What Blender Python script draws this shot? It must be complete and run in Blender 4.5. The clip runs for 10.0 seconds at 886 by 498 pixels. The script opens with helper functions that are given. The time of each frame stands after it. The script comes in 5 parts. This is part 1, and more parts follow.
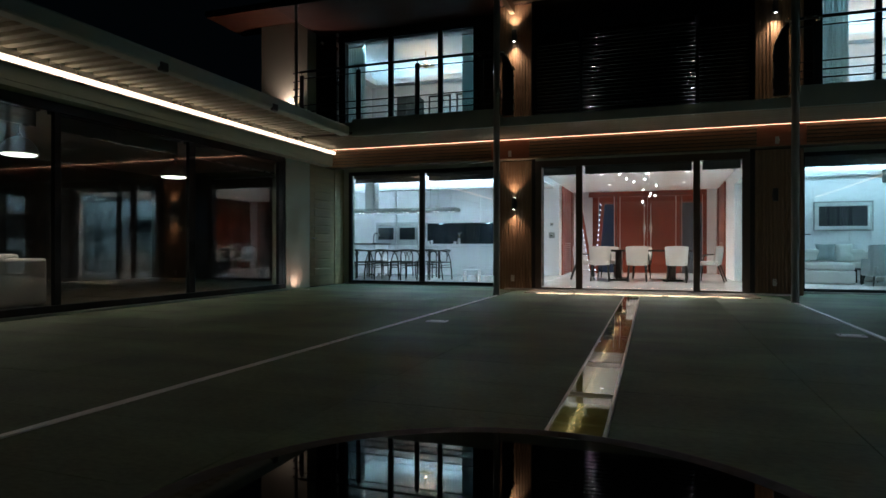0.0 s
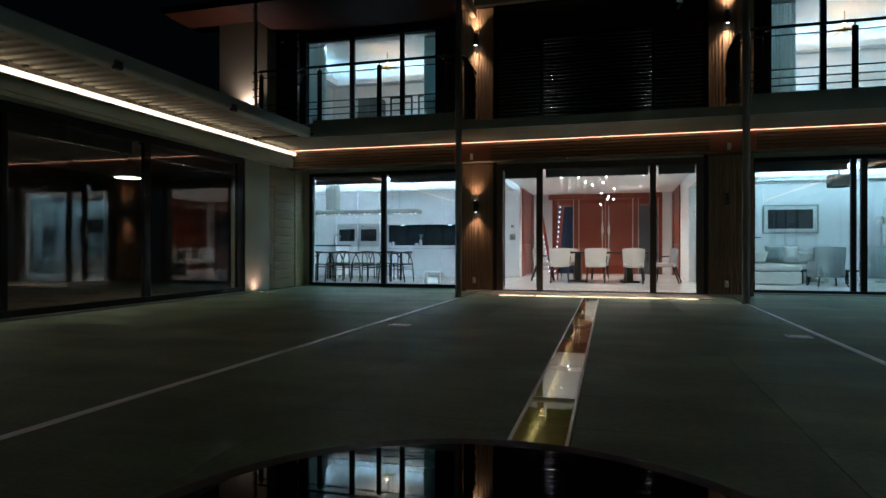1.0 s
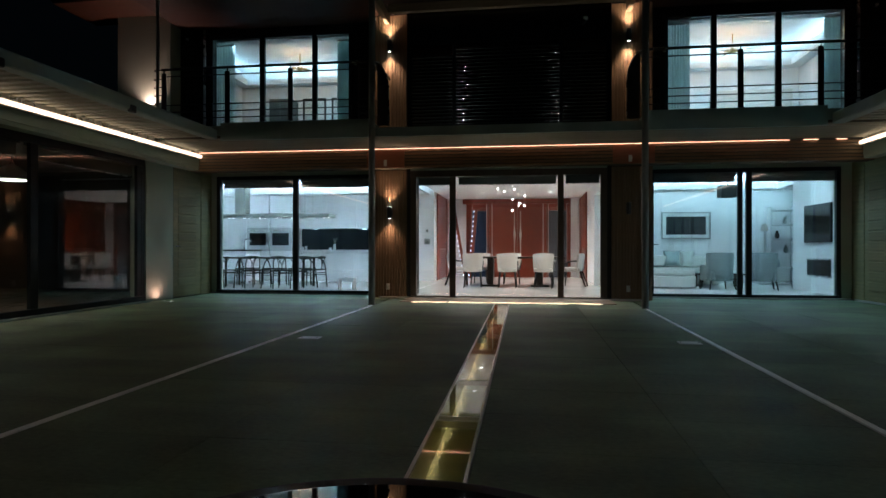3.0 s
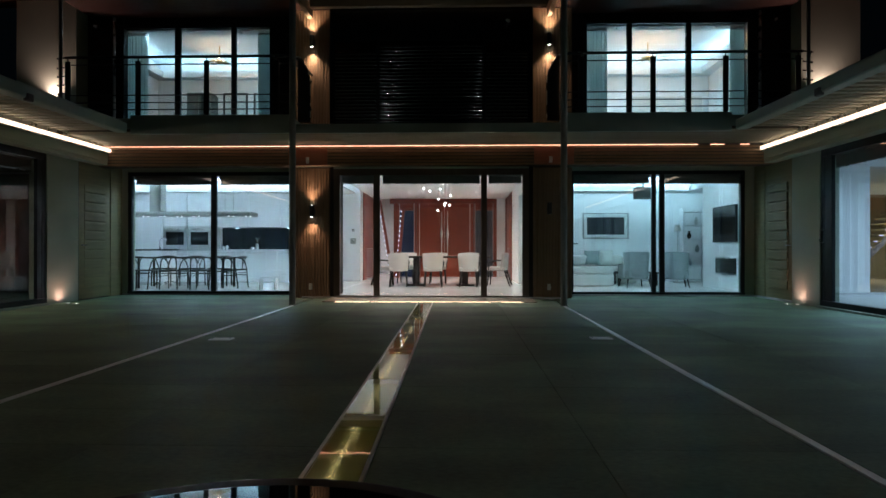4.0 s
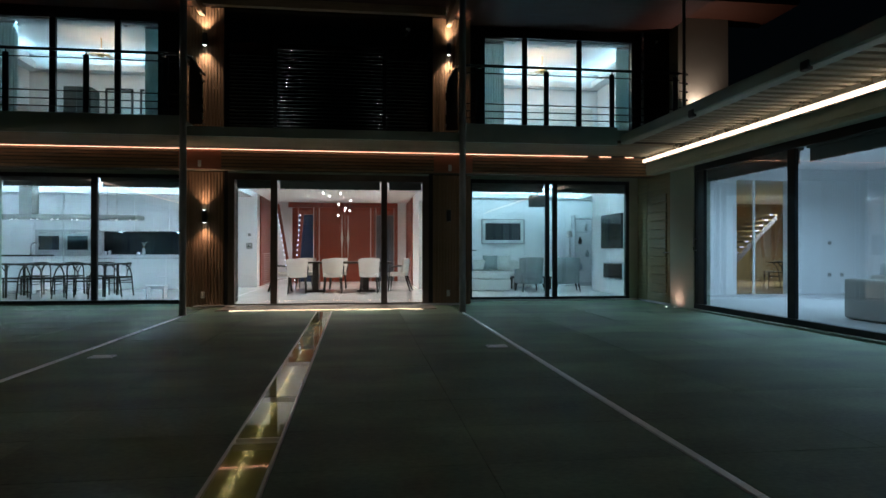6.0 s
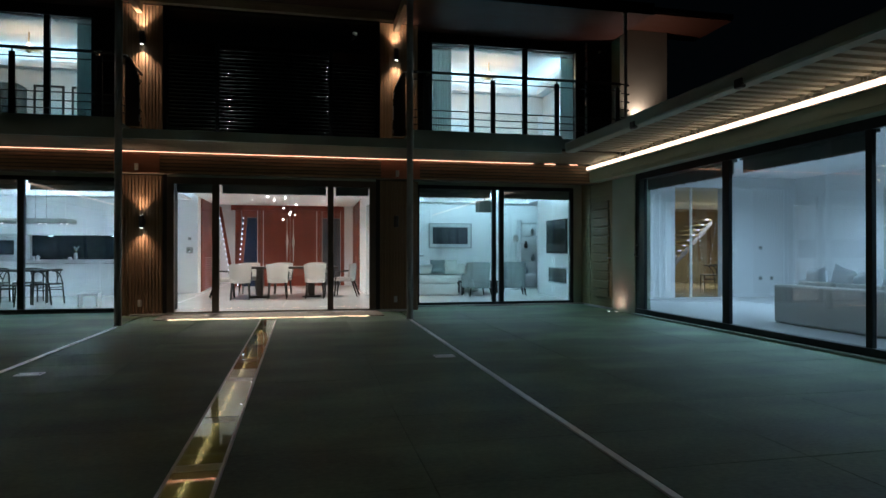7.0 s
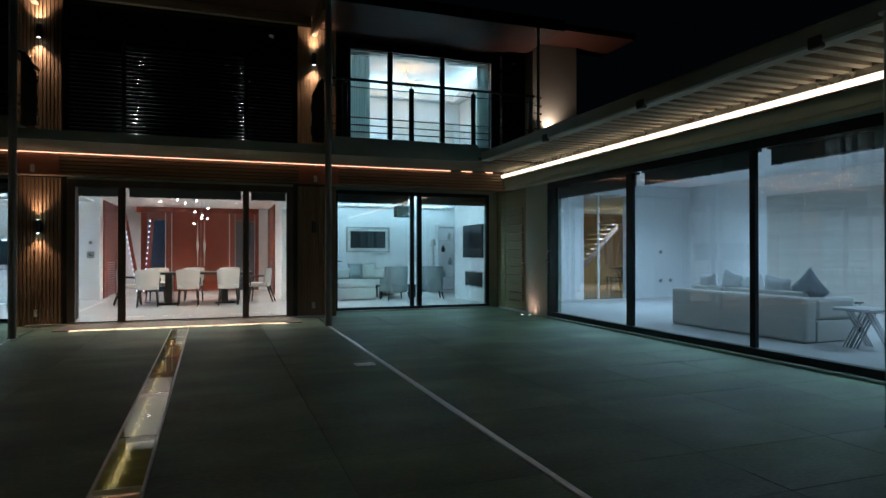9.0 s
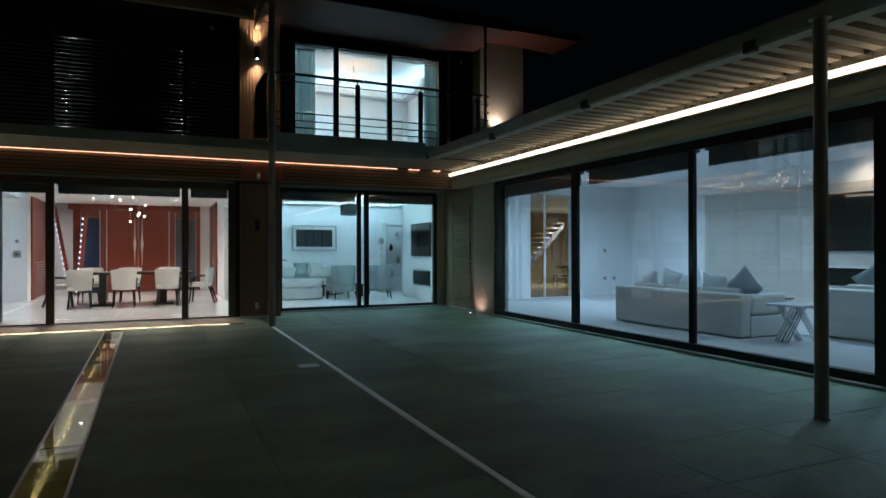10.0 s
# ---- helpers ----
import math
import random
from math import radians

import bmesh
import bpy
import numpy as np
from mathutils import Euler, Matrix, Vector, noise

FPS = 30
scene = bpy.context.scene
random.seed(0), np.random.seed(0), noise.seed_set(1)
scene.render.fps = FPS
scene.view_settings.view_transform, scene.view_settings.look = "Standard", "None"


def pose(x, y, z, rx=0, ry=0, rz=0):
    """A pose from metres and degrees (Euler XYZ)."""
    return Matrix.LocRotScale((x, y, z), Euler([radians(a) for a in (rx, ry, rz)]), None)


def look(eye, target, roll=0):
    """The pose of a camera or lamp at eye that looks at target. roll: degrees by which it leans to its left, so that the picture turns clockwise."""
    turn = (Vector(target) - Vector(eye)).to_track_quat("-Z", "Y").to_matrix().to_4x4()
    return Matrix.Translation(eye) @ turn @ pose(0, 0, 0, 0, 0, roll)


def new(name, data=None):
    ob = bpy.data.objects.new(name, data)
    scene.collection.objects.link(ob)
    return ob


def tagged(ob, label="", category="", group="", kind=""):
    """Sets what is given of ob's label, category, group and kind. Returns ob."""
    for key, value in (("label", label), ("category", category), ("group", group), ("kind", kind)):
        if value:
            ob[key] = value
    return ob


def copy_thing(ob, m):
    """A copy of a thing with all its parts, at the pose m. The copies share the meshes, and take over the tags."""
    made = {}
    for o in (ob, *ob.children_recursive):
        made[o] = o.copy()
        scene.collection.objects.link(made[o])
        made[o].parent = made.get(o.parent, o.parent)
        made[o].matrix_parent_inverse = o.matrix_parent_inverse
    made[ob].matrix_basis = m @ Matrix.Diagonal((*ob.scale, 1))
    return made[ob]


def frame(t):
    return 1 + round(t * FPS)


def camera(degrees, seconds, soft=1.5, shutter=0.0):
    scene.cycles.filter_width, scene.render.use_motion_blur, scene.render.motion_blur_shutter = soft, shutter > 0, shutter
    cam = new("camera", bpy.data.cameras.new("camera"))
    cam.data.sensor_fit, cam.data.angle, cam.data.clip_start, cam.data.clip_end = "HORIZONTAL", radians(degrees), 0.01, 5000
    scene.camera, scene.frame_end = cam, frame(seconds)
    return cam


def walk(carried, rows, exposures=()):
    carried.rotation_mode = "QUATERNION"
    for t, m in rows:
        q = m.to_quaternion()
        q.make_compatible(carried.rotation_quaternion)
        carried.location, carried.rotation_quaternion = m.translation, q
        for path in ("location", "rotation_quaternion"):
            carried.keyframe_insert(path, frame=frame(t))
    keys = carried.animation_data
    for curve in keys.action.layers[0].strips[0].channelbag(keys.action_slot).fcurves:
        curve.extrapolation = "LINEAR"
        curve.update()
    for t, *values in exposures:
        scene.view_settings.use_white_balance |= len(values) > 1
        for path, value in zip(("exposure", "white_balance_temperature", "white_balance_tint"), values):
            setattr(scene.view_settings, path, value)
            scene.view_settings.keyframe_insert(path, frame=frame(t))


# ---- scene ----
cam = camera(70.95, 10.0)


def aim(x, y, z, yaw, pitch, roll):
    """A camera pose: yaw to the left, pitch upwards, roll to the left, all in degrees."""
    return pose(x, y, z, 90 + pitch, 0, yaw) @ pose(0, 0, 0, 0, 0, roll)


walk(cam, [
    (0, aim(-0.195, -0.018, 0.802, 19.32, -0.04, 0.03)),
    (0.5, aim(-0.228, -0.039, 0.815, 17.43, -0.04, 0.06)),
    (1, aim(-0.210, -0.041, 0.841, 15.72, -0.01, 0.05)),
    (1.5, aim(-0.198, -0.057, 0.876, 13.99, 0.02, 0.06)),
    (2, aim(-0.200, -0.054, 0.925, 12.11, 0.02, 0.00)),
    (3.5, aim(-0.079, -0.020, 0.963, 5.21, 0.05, 0.06)),
    (4, aim(-0.008, 0.005, 0.936, 1.77, 0.07, 0.03)),
    (4.5, aim(0.000, 0.000, 0.930, -0.73, 0.04, 0.02)),
    (5, aim(0.010, -0.024, 0.947, -2.71, 0.11, 0.02)),
    (5.5, aim(0.020, -0.049, 0.988, -4.89, 0.16, 0.04)),
    (7, aim(0.020, -0.027, 1.139, -12.11, 0.28, 0.01)),
    (7.5, aim(0.017, -0.053, 1.190, -14.36, 0.23, -0.01)),
    (8, aim(0.001, -0.083, 1.217, -16.27, 0.27, -0.03)),
    (8.5, aim(-0.027, -0.120, 1.234, -18.03, 0.30, -0.05)),
    (9, aim(-0.056, -0.156, 1.239, -19.79, 0.32, -0.05)),
    (9.5, aim(-0.057, -0.153, 1.224, -21.99, 0.35, -0.18)),
    (10, aim(0.005, -0.106, 1.238, -24.45, 0.19, -0.14)),
], exposures=[(0, 0.78, 5500, -6), (10, 0.78, 5500, -6)])

# ---- world and lamps: night sky, light from the house ----
world = bpy.data.worlds.new("night_sky")
scene.world = world
world.use_nodes = True
bg = world.node_tree.nodes["Background"]
bg.inputs["Color"].default_value = (0.22, 0.30, 0.40, 1)
bg.inputs["Strength"].default_value = 0.0017

AMBER = (1.0, 0.58, 0.39)
CREAM = (1.0, 0.70, 0.52)
COOL = (0.58, 0.83, 1.0)
AZURE = (0.60, 0.77, 1.0)
ICE = (0.70, 0.84, 1.0)
LAGOON = (0.58, 0.83, 0.97)
ROSE = (1.0, 0.73, 0.68)


def area_lamp(name, at, target, sx, sy, watts, color):
    d = bpy.data.lights.new(name, "AREA")
    d.shape, d.size, d.size_y, d.energy, d.color = "RECTANGLE", sx, sy, watts, color
    ob = new(name, d)
    ob.matrix_world = look(at, target)
    return ob


def spot_lamp(name, at, target, watts, color, angle, blend=0.6, radius=0.02):
    d = bpy.data.lights.new(name, "SPOT")
    d.energy, d.color, d.spot_size, d.spot_blend, d.shadow_soft_size = watts, color, radians(angle), blend, radius
    ob = new(name, d)
    ob.matrix_world = look(at, target)
    return ob


def point_lamp(name, at, watts, color, radius=0.03):
    d = bpy.data.lights.new(name, "POINT")
    d.energy, d.color, d.shadow_soft_size = watts, color, radius
    ob = new(name, d)
    ob.location = at
    return ob


# coves of the lit rooms: long lamps lying in the trough, shining up to the tray
area_lamp("cove_kitchen_back", (-6.9, 17.3, 2.62), (-6.9, 16.6, 3.2), 6.6, 0.12, 410, ICE)
area_lamp("cove_kitchen_front", (-6.9, 13.7, 2.62), (-6.9, 14.4, 3.2), 6.6, 0.12, 410, ICE)
area_lamp("cove_lounge_back", (4.6, 17.3, 2.62), (4.6, 16.6, 3.2), 4.6, 0.12, 250, LAGOON)
area_lamp("cove_lounge_front", (4.6, 13.7, 2.62), (4.6, 14.4, 3.2), 4.6, 0.12, 250, LAGOON)
for bx, bn, half in ((-5.625, "west", 2.525), (4.15, "east", 2.25)):
    area_lamp("cove_bedroom_%s_back" % bn, (bx, 16.27, 5.57), (bx, 15.4, 5.90), 3.9, 0.10, 13, COOL)
    for bs in (-1, 1):
        area_lamp("cove_bedroom_%s_side" % bn, (bx + bs * (half - 0.14), 14.6, 5.56), (bx + bs * (half - 1.0), 14.6, 5.92), 2.8, 0.10, 9, COOL)
        # added fill spot above the window head, brightening the back wall
        spot_lamp("bedroom_fill_spot", (bx + bs * 1.0, 12.82, 5.435), (bx + bs * 1.0, 15.6, 3.5), 165, COOL, 84, 1.0, 0.006)
area_lamp("wall_washer_lounge", (4.4, 17.52, 2.50), (4.4, 17.95, 2.0), 4.6, 0.05, 8, LAGOON)
# fill spots without fittings, added to brighten the rooms and the paving near the glass
for dx, dy, dz, dw in ((6.95, 8.9, 2.97, 16), (6.95, 6.6, 2.97, 14), (6.95, 4.3, 2.97, 13), (6.95, 2.0, 2.97, 13), (7.7, 11.9, 2.97, 60), (9.6, 11.0, 2.97, 140), (9.6, 8.0, 2.97, 95), (9.6, 5.0, 2.97, 110),
                       (3.2, 13.45, 2.54, 20), (4.9, 13.45, 2.54, 20), (-6.2, 13.45, 2.54, 20), (-4.2, 13.45, 2.54, 20)):
    spot_lamp("room_fill_spot", (dx, dy, dz - 0.02), (dx, dy, 0), dw, COOL if dx < 6 else AZURE, 160, 1.0, 0.04)
# downlights of the dining room
for lx in (-1.6, 0.4):
    for ly in (13.2, 16.0, 18.6):
        spot_lamp("downlight_dining", (lx, ly, 2.63), (lx, ly, 0), 112, (1.0, 0.74, 0.61), 130, 1.0, 0.04)
# fill spots added to brighten the hall behind the entrance wall
for lx in (-3.6, -0.6, 2.4):
    spot_lamp("hall_fill_spot", (lx, 22.1, 2.92), (lx, 22.1, 0), 70, ROSE, 150, 1.0, 0.04)

# downlights of the panelled stair hall
for lx, ly in ((12.1, 18.0), (13.3, 17.9)):
    spot_lamp("downlight_stair_hall", (lx, ly, 2.69), (lx, ly, 0), 150, (1.0, 0.95, 0.74), 140, 1.0, 0.04)

# ---- materials ----
def mat(name, color, rough=0.5, metal=0.0, vary=0.12, scale=6.0, fine=90.0, bump=0.02, stretch=(1, 1, 1), spec=0.5, rand=0.0, coat=0.0, place="object"):
    """A painted or natural surface: two scales of tone, uneven gloss and fine relief, in metres."""
    m = bpy.data.materials.new(name)
    m.use_nodes = True
    nt, N = m.node_tree, m.node_tree.nodes
    b = N["Principled BSDF"]
    b.inputs["Metallic"].default_value = metal
    b.inputs["Specular IOR Level"].default_value = spec
    b.inputs["Coat Weight"].default_value = coat
    b.inputs["Coat Roughness"].default_value = 0.08
    tc = N.new("ShaderNodeTexCoord")
    mp = N.new("ShaderNodeMapping")
    mp.inputs["Scale"].default_value = stretch
    geo = N.new("ShaderNodeNewGeometry")
    nt.links.new(tc.outputs["Object"] if place == "object" else geo.outputs["Position"], mp.inputs["Vector"])
    big = N.new("ShaderNodeTexNoise")
    big.inputs["Scale"].default_value, big.inputs["Detail"].default_value = scale, 5
    small = N.new("ShaderNodeTexNoise")
    small.inputs["Scale"].default_value, small.inputs["Detail"].default_value = fine, 3
    for n in (big, small):
        nt.links.new(mp.outputs["Vector"], n.inputs["Vector"])
    mixed = N.new("ShaderNodeMath")
    mixed.operation = "MULTIPLY_ADD"
    nt.links.new(small.outputs["Fac"], mixed.inputs[0])
    mixed.inputs[1].default_value = 0.35
    nt.links.new(big.outputs["Fac"], mixed.inputs[2])
    rng = N.new("ShaderNodeMapRange")
    rng.inputs["From Min"].default_value, rng.inputs["From Max"].default_value = 0.35, 1.0
    rng.inputs["To Min"].default_value, rng.inputs["To Max"].default_value = 1 - vary, 1 + vary
    nt.links.new(mixed.outputs[0], rng.inputs["Value"])
    tone = rng.outputs["Result"]
    if rand:
        info = N.new("ShaderNodeObjectInfo")
        r2 = N.new("ShaderNodeMapRange")
        r2.inputs["To Min"].default_value, r2.inputs["To Max"].default_value = 1 - rand, 1 + rand
        nt.links.new(info.outputs["Random"], r2.inputs["Value"])
        mul = N.new("ShaderNodeMath")
        mul.operation = "MULTIPLY"
        nt.links.new(tone, mul.inputs[0])
        nt.links.new(r2.outputs["Result"], mul.inputs[1])
        tone = mul.outputs[0]
    vm = N.new("ShaderNodeVectorMath")
    vm.operation = "SCALE"
    vm.inputs[0].default_value = color
    nt.links.new(tone, vm.inputs["Scale"])
    nt.links.new(vm.outputs["Vector"], b.inputs["Base Color"])
    rr = N.new("ShaderNodeMapRange")
    rr.inputs["From Min"].default_value, rr.inputs["From Max"].default_value = 0.3, 0.7
    rr.inputs["To Min"].default_value, rr.inputs["To Max"].default_value = max(0.02, rough * 0.85), min(1, rough * 1.15)
    nt.links.new(big.outputs["Fac"], rr.inputs["Value"])
    nt.links.new(rr.outputs["Result"], b.inputs["Roughness"])
    if bump:
        bp = N.new("ShaderNodeBump")
        bp.inputs["Strength"].default_value = 0.6
        bp.inputs["Distance"].default_value = bump
        nt.links.new(small.outputs["Fac"], bp.inputs["Height"])
        nt.links.new(bp.outputs["Normal"], b.inputs["Normal"])
    return m


def glow(name, color, strength):
    """The lit face of a lamp."""
    m = bpy.data.materials.new(name)
    m.use_nodes = True
    b = m.node_tree.nodes["Principled BSDF"]
    b.inputs["Base Color"].default_value = (*color, 1)
    b.inputs["Emission Color"].default_value = (*color, 1)
    b.inputs["Emission Strength"].default_value = strength
    return m


def clear_glass(name, tint=(0.96, 0.98, 0.98), ior=1.5, rough=0.0, coat=(1.0, 1.0, 1.0)):
    m = bpy.data.materials.new(name)
    m.use_nodes = True
    b = m.node_tree.nodes["Principled BSDF"]
    b.inputs["Base Color"].default_value = (*tint, 1)
    b.inputs["Transmission Weight"].default_value = 1.0
    b.inputs["Specular Tint"].default_value = (*coat, 1)
    b.inputs["Roughness"].default_value = rough
    b.inputs["IOR"].default_value = ior
    return m


def wood(name, color, rough=0.5, axis=2, rings=1.0, vary=0.3, spec=0.4, rand=0.1):
    s = [22, 22, 22]
    s[axis] = 1.4
    return mat(name, color, rough, vary=vary, scale=1.0 * rings, fine=6.0, bump=0.004, stretch=s, spec=spec, rand=rand)


M = {
    "plaster": mat("painted_render", (0.37, 0.42, 0.33), 0.85, vary=0.10, scale=1.6, fine=160, bump=0.002),
    "plaster_in": mat("white_wall_paint", (0.80, 0.80, 0.80), 0.7, vary=0.03, scale=1.5, fine=140, bump=0.0008),
    "ceiling": mat("white_ceiling_paint", (0.82, 0.82, 0.82), 0.8, vary=0.03, scale=1.2, fine=120, bump=0.0006),
    "frame": mat("anthracite_aluminium", (0.016, 0.020, 0.023), 0.38, 0.0, vary=0.12, scale=3, fine=300, bump=0.0003, spec=0.3),
    "steel_dark": mat("dark_painted_steel", (0.03, 0.03, 0.032), 0.4, 0.0, vary=0.15, scale=4, fine=250, bump=0.0004),
    "post": mat("grey_painted_steel", (0.30, 0.31, 0.29), 0.42, 0.0, vary=0.15, scale=4, fine=200, bump=0.0006),
    "zinc": mat("grey_green_fascia_metal", (0.34, 0.40, 0.34), 0.5, 0.0, vary=0.14, scale=2.0, fine=120, bump=0.0008),
    "louvre": mat("black_louvre_metal", (0.0026, 0.0028, 0.0027), 0.14, 0.0, vary=0.1, scale=4, fine=200, bump=0.0, spec=0.9),
    "clad_dark": mat("dark_cladding", (0.014, 0.014, 0.014), 0.6, vary=0.15, scale=2.5, fine=120, bump=0.001),
    "slat_wood": wood("cedar_slat", (0.26, 0.178, 0.108), 0.55, 2),
    # cedar copy with the warm light on the bulkhead put into its red
    "panel_warm_lit": wood("warm_lit_cedar_panel", (0.36, 0.15, 0.085), 0.5, 0),
    "slat_x": wood("cedar_slat_crosswise", (0.23, 0.165, 0.095), 0.6, 0),
    "soffit_x": wood("soffit_slat_crosswise", (0.36, 0.335, 0.25), 0.6, 0, vary=0.2),
    "soffit_back": mat("soffit_backing", (0.10, 0.085, 0.06), 0.8, vary=0.1),
    "door_wood": wood("oak_door_board", (0.25, 0.215, 0.105), 0.55, 1),
    "red_wood": wood("mahogany_veneer", (0.225, 0.042, 0.017), 0.32, 2, vary=0.22, spec=0.5, rand=0.05),
    "paver": mat("dark_slate_paver", (0.150, 0.212, 0.122), 0.6, vary=0.75, scale=1.3, fine=34, bump=0.004, stretch=(0.75, 1.25, 1), place="world", rand=0.12, spec=0.36),
    # threshold stone browned to hold the warm light at the bay
    "tread_warm_lit": mat("warm_lit_threshold_stone", (0.24, 0.19, 0.145), 0.55, vary=0.25, scale=3, fine=60, bump=0.003),
    "joint": mat("dark_joint_sand", (0.105, 0.165, 0.095), 0.9, vary=0.2, scale=8, fine=200, bump=0.002),
    "line_stone": mat("pale_stone_strip", (0.74, 0.74, 0.70), 0.5, vary=0.12, scale=3, fine=90, bump=0.001),
    "line_metal": mat("pale_steel_channel", (0.88, 0.90, 0.86), 0.42, 0.5, vary=0.10, scale=3, fine=90, bump=0.0003),
    "chrome_bright": mat("polished_steel_clamp", (0.80, 0.80, 0.80), 0.12, 1.0, vary=0.03, bump=0.0),
    "brass": mat("brushed_brass_edge", (0.80, 0.77, 0.68), 0.36, 0.55, vary=0.15, scale=5, fine=220, bump=0.0003),
    "steel": mat("brushed_steel", (0.55, 0.55, 0.54), 0.28, 0.95, vary=0.08, scale=5, fine=260, bump=0.0003),
    "rill_bed": mat("yellow_stone_channel", (0.46, 0.47, 0.18), 0.55, vary=0.35, scale=7, fine=80, bump=0.004),
    "granite": mat("polished_black_granite", (0.010, 0.010, 0.011), 0.02, vary=0.2, scale=30, fine=300, bump=0.0, spec=1.0),
    "floor_gloss": mat("polished_white_floor_tile", (0.72, 0.72, 0.72), 0.14, vary=0.04, scale=1.0, fine=50, bump=0.0),
    "carpet": mat("pale_carpet", (0.55, 0.54, 0.53), 0.95, vary=0.08, scale=4, fine=400, bump=0.004),
    "glass": clear_glass("window_glass", ior=1.62),
    "glass_rill": clear_glass("walk_on_glass", (0.90, 0.86, 0.72), ior=1.36, rough=0.015, coat=(0.80, 0.62, 0.46)),
    "led_warm": glow("warm_led", (1.0, 0.42, 0.25), 2.4),
    "led_cream": glow("cream_led", (1.0, 0.68, 0.48), 1.45),
    "led_cool": glow("cool_led", (0.70, 0.90, 1.0), 6.0),
    "led_white": glow("white_led", (1.0, 0.93, 0.84), 6.0),
    "led_gold": glow("gold_led_rope", (1.0, 0.66, 0.40), 2.4),
    "glitter": glow("gold_glitter", (1.0, 0.72, 0.32), 3.6),
    # west room wall colour, lowered to stand for the missing light
    "unlit_wall": mat("unlit_room_wall_tone", (0.16, 0.15, 0.14), 0.7, vary=0.05, scale=1.5, fine=140, bump=0.0008),
    "hall_board": wood("brown_floor_board", (0.26, 0.20, 0.12), 0.22, 1),
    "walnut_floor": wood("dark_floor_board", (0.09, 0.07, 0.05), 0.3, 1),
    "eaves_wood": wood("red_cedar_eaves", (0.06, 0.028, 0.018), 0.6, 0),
    # lighter copy of the eaves cedar; its colour carries the uplight's glow
    "eaves_lit": wood("uplit_cedar_eaves", (0.085, 0.040, 0.022), 0.55, 0),
    "granite_dull": mat("honed_black_granite", (0.008, 0.008, 0.009), 0.45, vary=0.2, scale=30, fine=300, bump=0.0, spec=0.25),
    "bronze": mat("bronze_anodised_frame", (0.11, 0.09, 0.072), 0.4, 0.2, vary=0.12, scale=3, fine=300, bump=0.0003),
}

# ---- builders ----
ORG = {}


def box(bm, x0, x1, y0, y1, z0, z1, bevel=0.0):
    xs, ys, zs = sorted((x0, x1)), sorted((y0, y1)), sorted((z0, z1))
    vs = [bm.verts.new((x, y, z)) for x in xs for y in ys for z in zs]
    fs = [bm.faces.new([vs[i] for i in q]) for q in ((0, 1, 3, 2), (4, 6, 7, 5), (0, 4, 5, 1), (2, 3, 7, 6), (0, 2, 6, 4), (1, 5, 7, 3))]
    if bevel:
        es = list({e for f in fs for e in f.edges})
        bmesh.ops.bevel(bm, geom=es, offset=bevel, segments=2, affect="EDGES", profile=0.5)
    return bm


def cyl(bm, p, q, r0, r1=None, n=16, caps=True):
    """A round bar from p to q."""
    p, q = Vector(p), Vector(q)
    r1 = r0 if r1 is None else r1
    t = (q - p).to_track_quat("Z", "Y").to_matrix()
    a = [bm.verts.new(p + t @ Vector((r0 * math.cos(k * math.tau / n), r0 * math.sin(k * math.tau / n), 0))) for k in range(n)]
    b = [bm.verts.new(q + t @ Vector((r1 * math.cos(k * math.tau / n), r1 * math.sin(k * math.tau / n), 0))) for k in range(n)]
    for k in range(n):
        f = bm.faces.new((a[k], a[(k + 1) % n], b[(k + 1) % n], b[k]))
        f.smooth = n > 8
    if caps:
        bm.faces.new(a[::-1])
        bm.faces.new(b)
    return bm


def turned(bm, profile, at=(0, 0, 0), n=32):
    """A lathe form: profile of (radius, height), closed at both ends where the radius is not nought."""
    rings = []
    for r, z in profile:
        rings.append([bm.verts.new((at[0] + r * math.cos(k * math.tau / n), at[1] + r * math.sin(k * math.tau / n), at[2] + z)) for k in range(n)])
    for a, b in zip(rings, rings[1:]):
        for k in range(n):
            bm.faces.new((a[k], a[(k + 1) % n], b[(k + 1) % n], b[k])).smooth = True
    bm.faces.new(rings[0][::-1])
    bm.faces.new(rings[-1])
    return bm


def tube(bm, pts, r, n=8):
    """A bent round bar through the points."""
    pts = [Vector(p) for p in pts]
    rings = []
    for i, p in enumerate(pts):
        d = (pts[min(i + 1, len(pts) - 1)] - pts[max(i - 1, 0)]).normalized()
        side = d.cross(Vector((0.13, 0.21, 1))).normalized()
        up = side.cross(d)
        rings.append([bm.verts.new(p + r * (math.cos(k * math.tau / n) * side + math.sin(k * math.tau / n) * up)) for k in range(n)])
    for a, b in zip(rings, rings[1:]):
        for k in range(n):
            bm.faces.new((a[k], a[(k + 1) % n], b[(k + 1) % n], b[k])).smooth = True
    bm.faces.new(rings[0][::-1])
    bm.faces.new(rings[-1])
    return bm


def B(*args, bevel=0.0):
    return box(bmesh.new(), *args, bevel=bevel)


